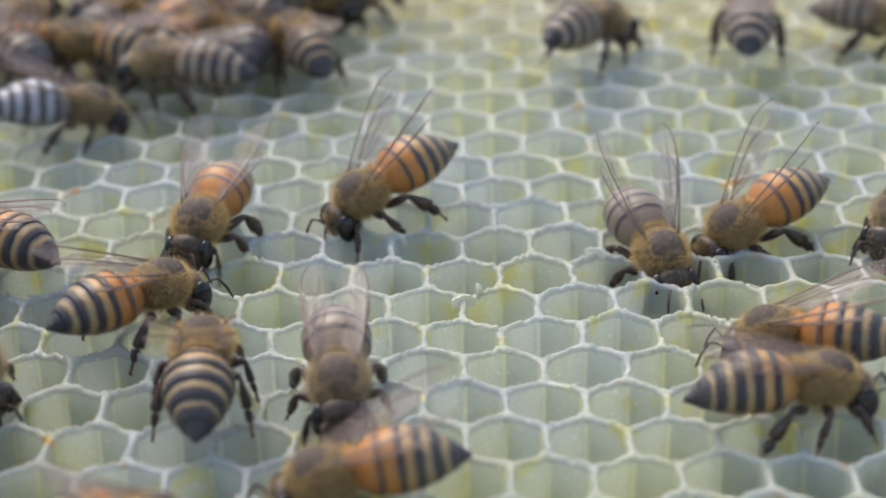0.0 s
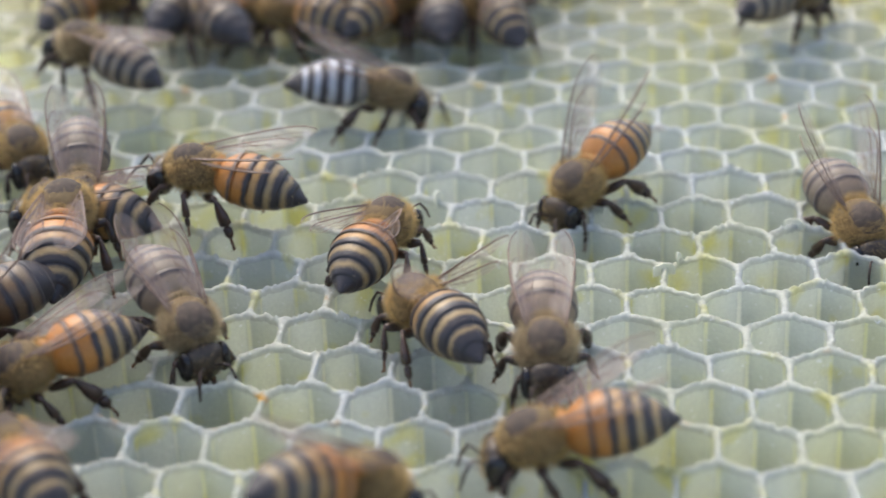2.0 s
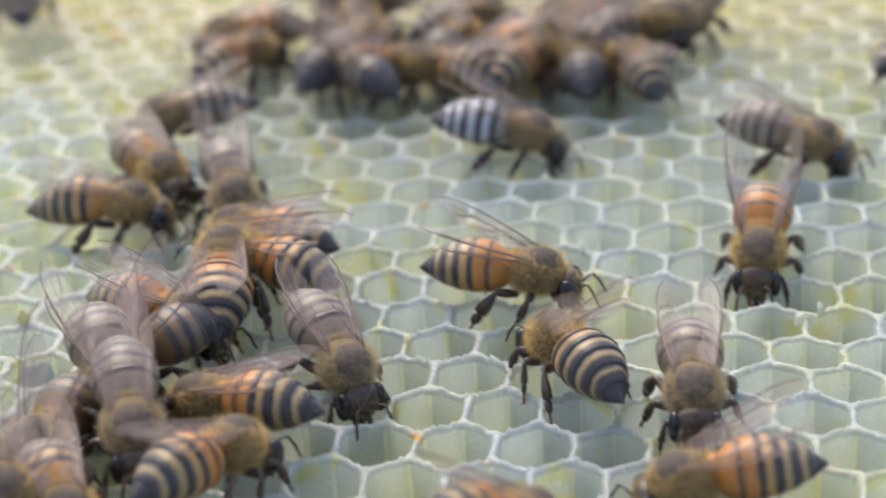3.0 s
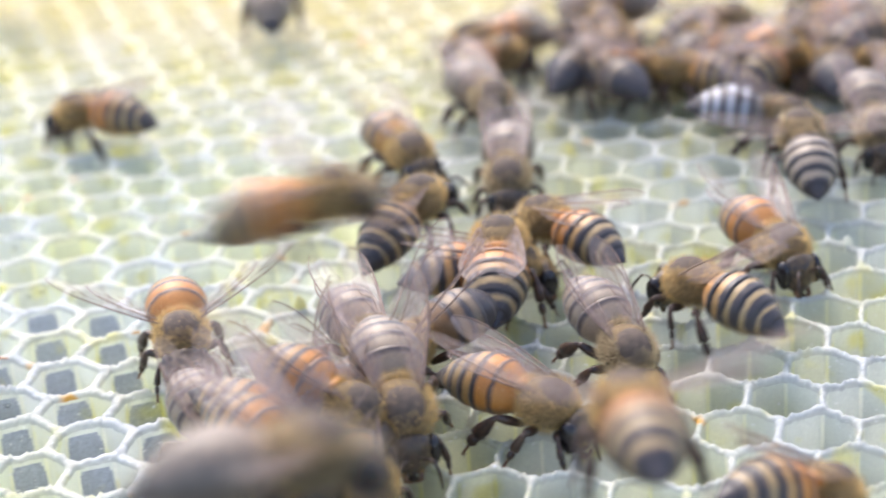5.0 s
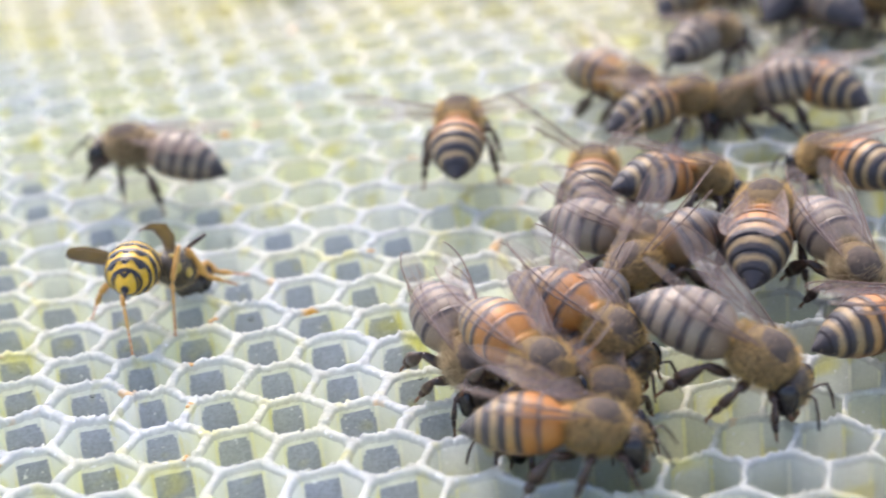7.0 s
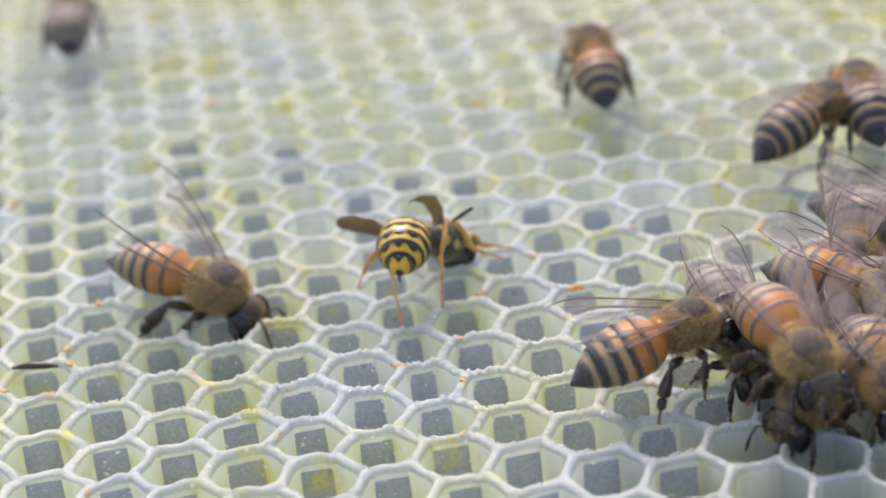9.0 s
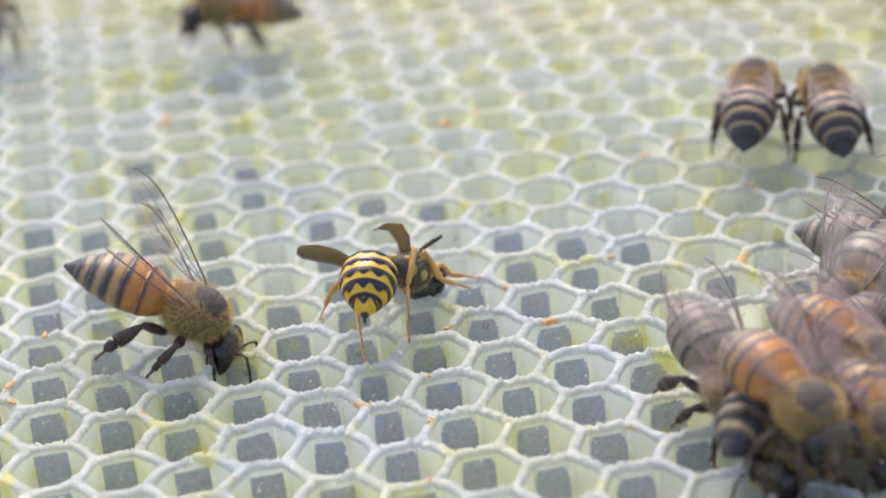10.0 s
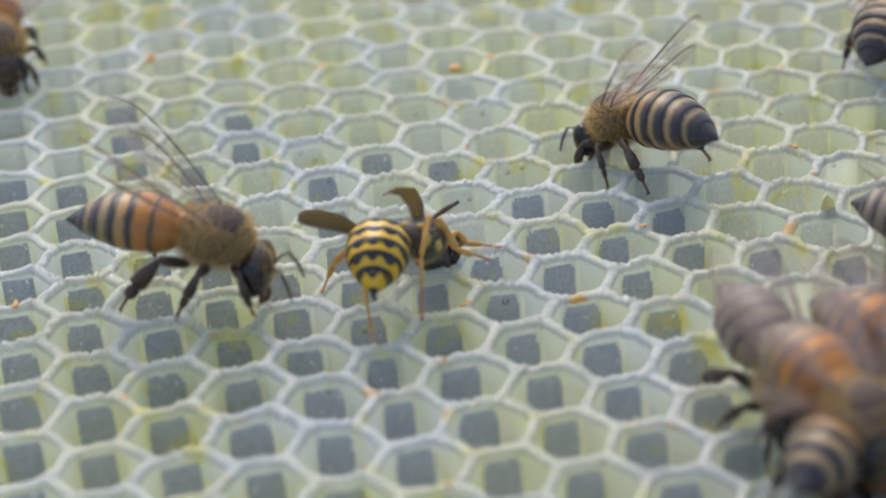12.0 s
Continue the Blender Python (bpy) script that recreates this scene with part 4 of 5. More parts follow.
        (12, -27.6, 45.8, 3.4, -31.8, 33.8, 2.8),
    ]),
    ("tan_folded", 1, [
        (0, -24.1, 39.8, 3.4, -12.3, 34.8, 2.8),
        (12, -24.1, 39.8, 3.4, -12.3, 34.8, 2.8),
    ]),
    ("orange_folded", 1, [
        (0, -8.5, 45, 3.4, -14.2, 33.6, 2.8),
        (12, -8.5, 45, 3.4, -14.2, 33.6, 2.8),
    ]),
    ("dark_raised", 1, [
        (0, -6.9, 45.1, 2.8, -4.9, 32.2, 2.8),
        (12, -6.9, 45.1, 2.8, -4.9, 32.2, 2.8),
    ]),
    ("orange_folded", 1, [
        (0, -36.1, 47.1, 2.8, -42.6, 35.9, 2.8),
        (12, -36.1, 47.1, 2.8, -42.6, 35.9, 2.8),
    ]),
    ("orange_folded", 1, [
        (0, -18.6, 40.9, 2.8, -30.9, 36.7, 2.8),
        (12, -18.6, 40.9, 2.8, -30.9, 36.7, 2.8),
    ]),
    ("grey_folded", 1, [
        (0, -13.1, 54, 3.4, -23.3, 46.8, 2.8),
        (12, -13.1, 54, 3.4, -23.3, 46.8, 2.8),
    ]),
    ("orange_folded", 1, [
        (0, -12.9, 50.3, 2.8, -0.8, 55.1, 2.8),
        (12, -12.9, 50.3, 2.8, -0.8, 55.1, 2.8),
    ]),
    ("grey_folded", 1, [
        (0, 1.3, 46.9, 2.8, 7, 58.5, 4.1),
        (12, 1.3, 46.9, 2.8, 7, 58.5, 4.1),
    ]),
    ("tan_folded", 1, [
        (0, -11.1, 50.2, 3.4, -2.9, 40.1, 2.8),
        (12, -11.1, 50.2, 3.4, -2.9, 40.1, 2.8),
    ]),
    ("dark_raised", 1, [
        (0, -25.8, 50, 3.4, -30.7, 38.3, 2.8),
        (12, -25.8, 50, 3.4, -30.7, 38.3, 2.8),
    ]),
    ("orange_folded", 1, [
        (0, -45.6, 46.5, 2.8, -33.2, 50.4, 2.8),
        (12, -45.6, 46.5, 2.8, -33.2, 50.4, 2.8),
    ]),
    ("grey_folded", 1, [
        (0, -67, 62.9, 6.2, -63.8, 50.7, 2.9),
        (12, -67, 62.9, 6.2, -63.8, 50.7, 2.9),
    ]),
    ("grey_folded", 1, [
        (0, -41.3, -37.7, 1.4, -48.9, -27.8, 5.2),
        (12, -41.3, -37.7, 1.4, -48.9, -27.8, 5.2),
    ]),
    ("orange_spread", 1, [
        (0, -33.9, -40.5, 3.7, -45.1, -34.3, 6.2),
        (5.5, -33.9, -40.5, 3.7, -45.1, -34.3, 6.2),
        (6.5, -34.9, -39, 3.5, -45.4, -31.5, 5.1),
        (7.5, -34.2, -43.3, 5, -43.4, -34.3, 6.9),
        (9.5, -36.4, -43, 5, -44.6, -33, 6.4),
        (10, -34.8, -43.6, 5, -44.2, -34.8, 6.6),
        (12, -35.9, -43.4, 5, -45.2, -34.4, 6.1),
    ]),
    ("orange_spread", 1, [
        (0, -33.3, -44, 2.8, -44.2, -37.1, 4.5),
        (4.3, -33.3, -44, 2.8, -44.2, -37.1, 4.5),
        (4.5, -35.4, -37.7, 2.8, -46.4, -31, 4.3),
        (5, -34.3, -36.2, 2.9, -46.4, -32.8, 6.2),
        (5.5, -34.2, -42.1, 2.8, -47.2, -41.7, 2.8),
        (6, -30.9, -40.4, 2.8, -43.2, -44.7, 2.8),
        (6.5, -31.5, -40.8, 2.8, -42.5, -47.7, 2.8),
        (7, -29.2, -42.5, 2.8, -42.2, -43.7, 2.8),
        (7.3, -26.7, -36.8, 2.8, -35.8, -46, 2.8),
        (7.5, -25.9, -38.4, 2.6, -33.4, -48.5, 6),
        (7.7, -24.8, -38.5, 2.8, -36.7, -43.8, 2.8),
        (9.3, -46.7, -31.2, 6, -54.7, -41, 3.1),
        (9.45, -49.4, -18.1, 5.6, -49.5, -30.9, 3.5),
        (9.5, -48.6, -21.6, 6, -48.7, -36.4, 3.2),
        (9.55, -48.2, -26.3, 5.7, -47.9, -39.1, 3.4),
        (10, -39.4, -30.1, 2.8, -42.5, -42.7, 2.8),
        (12, -38.2, -34.1, 2.7, -41.1, -46.7, 4.1),
    ]),
    ("orange_folded", 1.08, [
        (0, -30.4, -2.3, 5.7, -29, -14.9, 2.9),
        (5, -30.4, -2.3, 5.7, -29, -14.9, 2.9),
        (5.5, -34.5, 8.1, 3, -26.3, -1.6, 5.5),
        (6, -26.5, -21.9, 6.1, -24.4, -34.3, 3),
        (6.5, -29.8, -13.6, 5.9, -26.5, -26, 3.2),
        (7, -26.1, -8.5, 4.8, -26, -21.4, 2.8),
        (7.5, -28.9, -16.8, 5.8, -21.5, -27.1, 2.8),
        (12, -28.9, -16.8, 5.8, -21.5, -27.1, 2.8),
    ]),
    ("orange_flying", 1, [
        (0, -88.2, 54.2, 20, -96.4, 44.1, 20),
        (4.3, -88.2, 54.2, 20, -96.4, 44.1, 20),
        (4.7, -50.6, -42.3, 26.6, -63, -44.4, 23.4),
        (4.95, -40.2, -29.4, 20.5, -52.3, -33, 17.5),
        (5, -32.1, -29.7, 20.4, -44.5, -32.5, 17.6),
        (5.05, -23.9, -31, 20.5, -36.4, -33.1, 17.5),
        (5.5, -43.6, -2.6, 2.5, -47.9, 9.6, 4.7),
        (6, -35.4, 2.2, 2.3, -46.7, -4, 3.2),
        (6.5, -33.7, -4.7, 2.4, -46.4, -2, 3.1),
        (7, -42, 2, 2.5, -40, -10.8, 3.2),
        (7.5, -47.3, 9.1, 2.6, -36.9, 1.4, 3.1),
        (7.7, -47.3, 9.1, 2.6, -36.9, 1.4, 3.1),
        (9.3, -14, 26, 2.6, -4, 18, 3.1),
        (12, -14, 26, 2.6, -4, 18, 3.1),
    ]),
    ("orange_folded", 1, [
        (0, -83.9, 35.3, 2.8, -71.1, 33.3, 2.8),
        (4.3, -83.9, 35.3, 2.8, -71.1, 33.3, 2.8),
        (4.5, -81.6, 33.3, 2.8, -69.3, 29.1, 3),
        (5, -80.5, 28.4, 2.8, -67.9, 25.1, 2.8),
        (5.5, -83.6, 40.8, 5.8, -75.3, 31.1, 3.3),
        (6, -93.7, 61.7, 6.3, -85.6, 52.2, 2.8),
        (12, -93.7, 61.7, 6.3, -85.6, 52.2, 2.8),
    ]),
    ("grey_folded", 1, [
        (0, -41, 91, 9, -36.3, 103.2, 9),
        (5, -41, 91, 9, -36.3, 103.2, 9),
        (5.5, -50.2, 50, 8, -43.7, 61.2, 8),
        (6, -63.3, 16.7, 3.1, -50.7, 16.9, 6),
        (6.5, -68.9, -2.9, 4.1, -60, 6, 7.4),
        (7, -85.5, -3.8, 6, -72.9, -3.8, 2.8),
        (7.3, -94, 8.6, 6, -83.5, 1.4, 3.1),
        (7.5, -95.8, 11.9, 7, -87.7, 2.3, 3.7),
        (7.7, -102.7, 22.3, 6.2, -96.3, 11.4, 2.9),
        (9.3, -129.2, 23.9, 6.3, -124, 12.5, 2.8),
        (10.5, -134.5, 27, 6.2, -129.7, 15.4, 2.9),
        (12, -134.5, 27, 6.2, -129.7, 15.4, 2.9),
    ]),
    ("orange_flying", 1, [
        (0, 0, -320, 200, 0, -333, 200),
        (5, 0, -320, 200, 0, -333, 200),
        (5.6, -68, -42.7, 20, -80.4, -46.4, 20),
        (5.95, -63.5, -31.6, 16, -75.5, -36.7, 16),
        (6, -58.3, -29.9, 16, -70.3, -35, 16),
        (6.05, -54.4, -25.9, 14, -66.4, -31, 14),
        (6.5, -54.6, -14.9, 5.7, -66.1, -20.4, 3.1),
        (6.7, -57.2, 5.2, 4, -60.7, -7.2, 3.2),
        (7, -54.6, 6.3, 5.7, -52, -6.3, 4),
        (7.5, -48.2, 9.7, 5.5, -56.4, -0.1, 2.8),
        (7.7, -49.1, 11.3, 6.1, -58.3, 2.7, 3),
        (9.3, -81, 18.2, 6.1, -74.6, 7.3, 3),
        (9.5, -92.3, 42.4, 6, -88.4, 30.3, 3.1),
        (10, -109.8, 21.7, 6, -99.6, 29.2, 3.1),
        (10.5, -121.8, 15.9, 6.1, -109.3, 17, 3),
        (10.8, -116.8, 7.1, 2.8, -115.1, 20, 2.8),
        (11, -105.8, -5.4, 2.8, -111.6, 5.8, 6.3),
        (11.5, -113.1, -1.7, 2.8, -120.1, 8.9, 5.5),
        (12, -113.1, -1.7, 2.8, -120.1, 8.9, 5.5),
    ]),
    ("orange_feeding", 1.13, [
        (0, -106.8, 67.5, 8, -95.1, 61.8, 8),
        (7.3, -106.8, 67.5, 8, -95.1, 61.8, 8),
        (7.7, -81, 4, 6.8, -68.8, 7.3, 3.7),
        (8.1, -95.3, -5.6, 2, -83.8, 0.4, 3),
        (8.5, -88.5, -25.2, 2, -90.6, -12.9, 5.7),
        (8.9, -83.1, -31.5, 1.6, -95.4, -27.8, 3.2),
        (9.3, -80.5, -30.8, 1.2, -93.1, -32.7, 3.4),
        (9.5, -80.9, -30.2, 2.4, -95.5, -28.6, 2.4),
        (10, -80.3, -30.9, 1.4, -92.1, -32.5, 6.7),
        (10.5, -80.1, -31.6, 1.5, -92, -32, 6.6),
        (11, -80.4, -30.4, 1.4, -92.3, -30.6, 6.7),
        (11.5, -80.7, -30.6, 1.4, -92.6, -29.9, 6.6),
        (12, -77.9, -27.9, 4.5, -92.4, -29.8, 6.4),
    ]),
    ("grey_flying", 1, [
        (0, 0, -320, 200, 0, -333, 200),
        (8.9, 0, -320, 200, 0, -333, 200),
        (9.3, -85.7, -67.6, 46, -98.5, -69.7, 46),
        (9.5, -39.3, -118.3, 58.2, -46, -108, 53.8),
        (9.7, -73.9, -78.5, 52, -86.9, -78.4, 52),
        (10.2, 0, -320, 200, 0, -333, 200),
        (12, 0, -320, 200, 0, -333, 200),
    ]),
    ("grey_flying", 1, [
        (0, 0, -320, 200, 0, -333, 200),
        (10.2, 0, -320, 200, 0, -333, 200),
        (10.5, -27.7, 8.1, 30, -25.2, 20.9, 30),
        (10.8, -44.1, -41.3, 23.8, -41.3, -53.2, 28.2),
        (11, -36.3, -30.6, 20, -33.4, -43.2, 20),
        (11.3, 0, -320, 200, 0, -333, 200),
        (12, 0, -320, 200, 0, -333, 200),
    ]),
    ("tan_raised", 1.06, [
        (0, -67.9, 83.9, 2.2, -55, 85.6, 3.2),
        (11, -67.9, 83.9, 2.2, -55, 85.6, 3.2),
        (11.5, -62.8, 33.4, 2.1, -50, 35.3, 3.3),
        (11.7, -64.1, 5.8, 5.6, -51.3, 5.6, 3.3),
        (12, -65.7, 0, 1.6, -53.9, -6.3, 4.9),
    ]),
    ("orange_flying", 1, [
        (0, 0, -320, 200, 0, -333, 200),
        (4, 0, -320, 200, 0, -333, 200),
        (4.3, -63.9, -39.7, 12, -74.9, -32.8, 12),
        (4.7, -54.1, -28.8, 8, -61.4, -18.1, 8),
        (5, -49.7, -23.9, 3.5, -54.6, -11.8, 4),
        (5.3, -55.3, -63.4, 18, -63.2, -53.1, 18),
        (5.6, 0, -320, 200, 0, -333, 200),
        (12, 0, -320, 200, 0, -333, 200),
    ]),
    ("grey_folded", 1, [
        (0, -16.7, -21.8, 1.4, -23.7, -11.5, 4.9),
        (12, -16.7, -21.8, 1.4, -23.7, -11.5, 4.9),
    ]),
    ("grey_folded", 1, [
        (0, -28.6, -4.5, 2.1, -31.4, 7.6, 5.8),
        (1.5, -28.6, -4.5, 2.1, -31.4, 7.6, 5.8),
        (2, -29.1, -4.8, 2.1, -31.7, 7, 6.8),
        (2.5, -31.2, 3.9, 2, -35, 16.2, 3.6),
        (2.7, -31.6, 5.2, 2, -36, 17.3, 3.8),
        (4.3, -30.4, 6.5, 2, -33.2, 18.8, 4.8),
        (4.5, -30.5, 6.4, 1.9, -35.6, 18.3, 3.7),
        (5.5, -36.7, 13.9, 1.6, -28.3, 23.5, 4),
        (6, -36.2, 19.7, 1.3, -24.5, 14.8, 4.3),
        (6.5, -35.2, 10.7, 1.2, -24.2, 16.9, 4.4),
        (7, -36, 14.2, 1.1, -23.5, 15.7, 4.5),
        (12, -36, 14.2, 1.1, -23.5, 15.7, 4.5),
    ]),
    ("tan_folded", 1, [
        (0, -35.1, 7.1, 2.6, -41.1, 18.6, 3),
        (1.5, -35.1, 7.1, 2.6, -41.1, 18.6, 3),
        (2, -35.2, 6.2, 2.6, -42.4, 17, 3),
        (2.5, -36, 9.7, 2.6, -45.6, 18.4, 4.2),
        (2.7, -36.9, 10.3, 2.6, -45.7, 19.9, 3),
        (4.3, -39.8, 15.6, 2.6, -47.7, 25.9, 3.5),
        (4.5, -41.1, 17.2, 2.6, -50.1, 26.6, 3),
        (5, -39.7, 14.5, 2.6, -47.6, 24.9, 3.2),
        (5.5, -40, 16.1, 2.6, -48.6, 25.9, 3),
        (6, -39.1, 16.2, 3.2, -48.9, 24.7, 3),
        (6.5, -39.8, 15, 2.6, -49, 24.1, 3),
        (7, -38.1, 14.1, 2.6, -48.9, 21.3, 3),
        (7.5, -39.6, 12, 3, -48.9, 21.1, 3),
        (9.3, -50.4, 5, 5.7, -44.5, -6.3, 3.4),
        (9.4, -56.2, 7.2, 2.5, -43.6, 3.9, 3.1),
        (9.5, -54.6, -3.3, 3, -47.9, 7.4, 6.1),
        (9.8, -53.9, 12.5, 6, -49.4, 0.7, 3.1),
        (10, -51.5, 14.6, 5.7, -50.3, 1.8, 3.4),
        (10.5, -53.6, 39.1, 5.8, -53.2, 26.4, 3),
        (11, -52.4, 65.4, 5.1, -54.6, 52.8, 3),
        (12, -52.4, 65.4, 5.1, -54.6, 52.8, 3),
    ]),
    ("grey_folded", 1, [
        (0, -16.8, 32, 4.2, -4.1, 29.2, 3.6),
        (0.5, -26.8, 24.4, 3, -16.2, 31.9, 3.6),
        (1, -31.9, 25.2, 3, -19.8, 20.5, 3.8),
        (1.5, -33.2, 22.6, 6, -22.1, 16.2, 3.6),
        (2, -39, 26.7, 6.2, -27.9, 20.4, 3.6),
        (2.5, -47.4, 26.3, 3, -35, 22.5, 3.6),
        (4.3, -32.1, 27.5, 3, -42, 36, 3.6),
        (5, -34.3, 26.1, 3.2, -42.1, 36.5, 3.6),
        (5.5, -35.7, 31.6, 4, -41, 19.7, 3.6),
        (6, -35.9, 29.8, 4.5, -41, 17.9, 3.6),
        (6.5, -33.7, 27.8, 4.5, -38.1, 15.6, 3.6),
        (7, -34.3, 32.6, 3, -38.8, 20.5, 3.8),
        (12, -34.3, 32.6, 3, -38.8, 20.5, 3.8),
    ]),
    ("orange_folded", 1, [
        (0, -38.6, -7.2, 3.2, -50, -0.9, 3.2),
        (1.5, -38.6, -7.2, 3.2, -50, -0.9, 3.2),
        (2, -32.6, -15.3, 3.4, -42, -6.3, 3.2),
        (2.5, -29.2, -14.7, 3, -40, -7.4, 3.2),
        (2.7, -27.8, -16, 3, -39.4, -10.1, 3.7),
        (4.3, -30, -1.2, 3, -42.9, -2.9, 3.2),
        (4.5, -28.3, 1.4, 3, -39.3, -5.5, 3.2),
        (5, -25.3, -4.7, 2.9, -37.5, -9.2, 3.3),
        (5.5, -35.8, -0.9, 3, -23.4, -4.6, 3.2),
        (6, -26, -6.4, 2.9, -38.1, -11.3, 3.3),
        (6.5, -27.2, -1.4, 2.9, -38, -8.7, 3.3),
        (7.5, -30.5, -5, 2.6, -37.9, -14, 8.3),
        (9.3, -27.2, -1.4, 2.9, -38, -8.7, 3.3),
        (12, -27.2, -1.4, 2.9, -38, -8.7, 3.3),
    ]),
    ("grey_folded", 1, [
        (0, -35.1, -33, 2.6, -39.2, -20.7, 3.6),
        (1.5, -35.1, -33, 2.6, -39.2, -20.7, 3.6),
        (2, -29.9, -33.8, 2.6, -33.2, -21.3, 3.6),
        (2.5, -30.4, -34.5, 3.1, -33.2, -22.3, 6.6),
        (2.7, -29.9, -34.5, 3, -34.2, -22.7, 6.7),
        (4.3, -27.8, -24.7, 2.6, -31.8, -12.7, 5.6),
        (4.5, -28.6, -28.5, 2.6, -31.3, -15.8, 3.6),
        (5, -35, -23.1, 2.6, -41.9, -12.1, 3.6),
        (5.5, -36.9, -24.2, 2.6, -42.8, -12.6, 3.6),
        (6, -36, -24.3, 2.8, -42.2, -12.9, 3.6),
        (7, -30.8, -16.9, 2.1, -43.3, -13.8, 4.1),
        (7.5, -28.6, -20.2, 2.5, -37, -28.4, 8.2),
        (9.3, -30.8, -16.9, 2.1, -43.3, -13.8, 4.1),
        (12, -30.8, -16.9, 2.1, -43.3, -13.8, 4.1),
    ]),
    ("orange_folded", 1, [
        (0, -28.3, -39.8, 3.4, -20.6, -49.9, 6.2),
        (1.5, -28.3, -39.8, 3.4, -20.6, -49.9, 6.2),
        (2, -28.9, -32.7, 3.5, -21.6, -43.4, 4.5),
        (2.5, -27.2, -31.2, 3.5, -23.3, -43.5, 4.5),
        (2.7, -23.7, -29.7, 3.4, -24.1, -42.6, 5.2),
        (4.3, -32, -32.1, 3.5, -43.9, -27.2, 5.7),
        (4.5, -32.1, -32.4, 3.6, -43.7, -27.3, 6.2),
        (5.5, -31, -35.4, 3.9, -42.4, -30.6, 7.7),
        (6.5, -29.9, -36.3, 3.7, -40.6, -30.1, 7.8),
        (7.5, -30.9, -34.3, 3.6, -42.9, -30.4, 6.9),
        (9.5, -32, -28.9, 3.5, -44.5, -25.5, 4.5),
        (10, -31.6, -33.9, 3.5, -42.8, -27.5, 5.2),
        (12, -33.1, -35, 3.5, -43.7, -27.5, 4.5),
    ]),
    ("tan_folded", 1, [
        (0, -40.3, 5.5, 2.8, -53, 7.9, 2.8),
        (2, -40.3, 5.5, 2.8, -53, 7.9, 2.8),
        (2.5, -33.5, 1.8, 2.8, -45.8, 6.1, 2.8),
        (2.7, -36.7, 6.4, 2.8, -49.5, 8.8, 2.8),
        (4.3, -38.4, 10.4, 2.8, -49.9, 4.3, 2.8),
        (4.5, -37.3, 2.6, 5.5, -45.5, -7.1, 2.9),
        (5, -36.4, 5.3, 6.2, -41, -6.4, 2.9),
        (5.5, -37.2, 7.9, 5.5, -37.3, -4.8, 2.8),
        (6, -38, 14.4, 3.3, -36.6, 1.5, 2.8),
        (6.5, -36.1, 16.6, 2.8, -39.8, 4.1, 2.8),
        (7, -33, 16.2, 2.8, -42.2, 7.1, 2.8),
        (9.3, -45.2, 10.3, 5.9, -39.8, -1.2, 3.2),
        (9.5, -45.3, 13.7, 6.1, -40.2, 2.2, 3),
        (10, -46.6, 15, 5.3, -42.4, 2.9, 2.8),
        (10.5, -43.8, 20.1, 6.2, -44.8, 7.6, 2.9),
        (11, -43.6, 22.1, 4.5, -46.4, 9.6, 2.8),
        (11.5, -44.3, 24.5, 4, -46, 11.7, 2.8),
        (12, -44.3, 24.5, 4, -46, 11.7, 2.8),
    ]),
    ("grey_spread", 1.08, [
        (0, -32.6, -26.1, 2.6, -38.2, -14.6, 4.9),
        (4.3, -32.6, -26.1, 2.6, -38.2, -14.6, 4.9),
        (4.5, -28.7, -28.2, 2.5, -36.9, -18.2, 4.2),
        (5, -30.9, -34.4, 2.9, -36, -23.1, 7.1),
        (5.5, -30.4, -35.3, 3, -35.8, -22.9, 7),
        (6, -31, -35.8, 3.3, -36, -24.3, 6.7),
        (6.5, -28.3, -30.8, 2.6, -39.5, -26.1, 7.4),
        (7, -20.1, -35.9, 2.8, -32, -33.2, 7.2),
        (7.5, -23.4, -30.5, 3, -35.2, -26.9, 7),
        (7.7, -24.6, -27.4, 2.7, -36.7, -26.5, 7.3),
        (8.5, -33, -25.8, 2.4, -39.3, -14.5, 4.1),
        (9.5, -41.1, -24.7, 2.4, -38.5, -12.1, 4.1),
        (10, -38.8, -27.1, 2.6, -36.8, -14.3, 4.1),
        (11, -38.8, -28, 2.4, -35.8, -15.5, 4.1),
        (12, -37.9, -28.5, 4.9, -34.8, -15.9, 4),
    ]),
    ("orange_folded", 1, [
        (0, -1.7, -37.3, 2.8, -10.5, -45.7, 7.6),
        (12, -1.7, -37.3, 2.8, -10.5, -45.7, 7.6),
    ]),
    ("grey_flying", 1, [
        (0, 0, -320, 200, 0, -333, 200),
        (3.9, 0, -320, 200, 0, -333, 200),
        (4.2, -48.9, -65.2, 20, -61.5, -68.3, 20),
        (4.7, -44.4, -66.3, 20, -57, -69.6, 20),
        (5, -24, -65.5, 22, -35.8, -70.8, 22),
        (5.3, -16.2, -96.2, 26, -18.1, -109, 26),
        (5.7, 0, -320, 200, 0, -333, 200),
        (12, 0, -320, 200, 0, -333, 200),
    ]),
    ("orange_flying", 1, [
        (0, 0, -320, 200, 0, -333, 200),
        (4.2, 0, -320, 200, 0, -333, 200),
        (4.6, -4.8, -84.4, 20, -2, -97.1, 20),
        (5, -15.6, -48.3, 16.2, -12, -60.6, 17.8),
        (5.2, -12.5, -84.9, 22, -7.4, -96.8, 22),
        (5.7, 0, -320, 200, 0, -333, 200),
        (12, 0, -320, 200, 0, -333, 200),
    ]),
    ("orange_flying", 1, [
        (0, 0, -320, 200, 0, -333, 200),
        (6.7, 0, -320, 200, 0, -333, 200),
        (7.1, -4.8, -64.2, 10, -6.5, -77.1, 10),
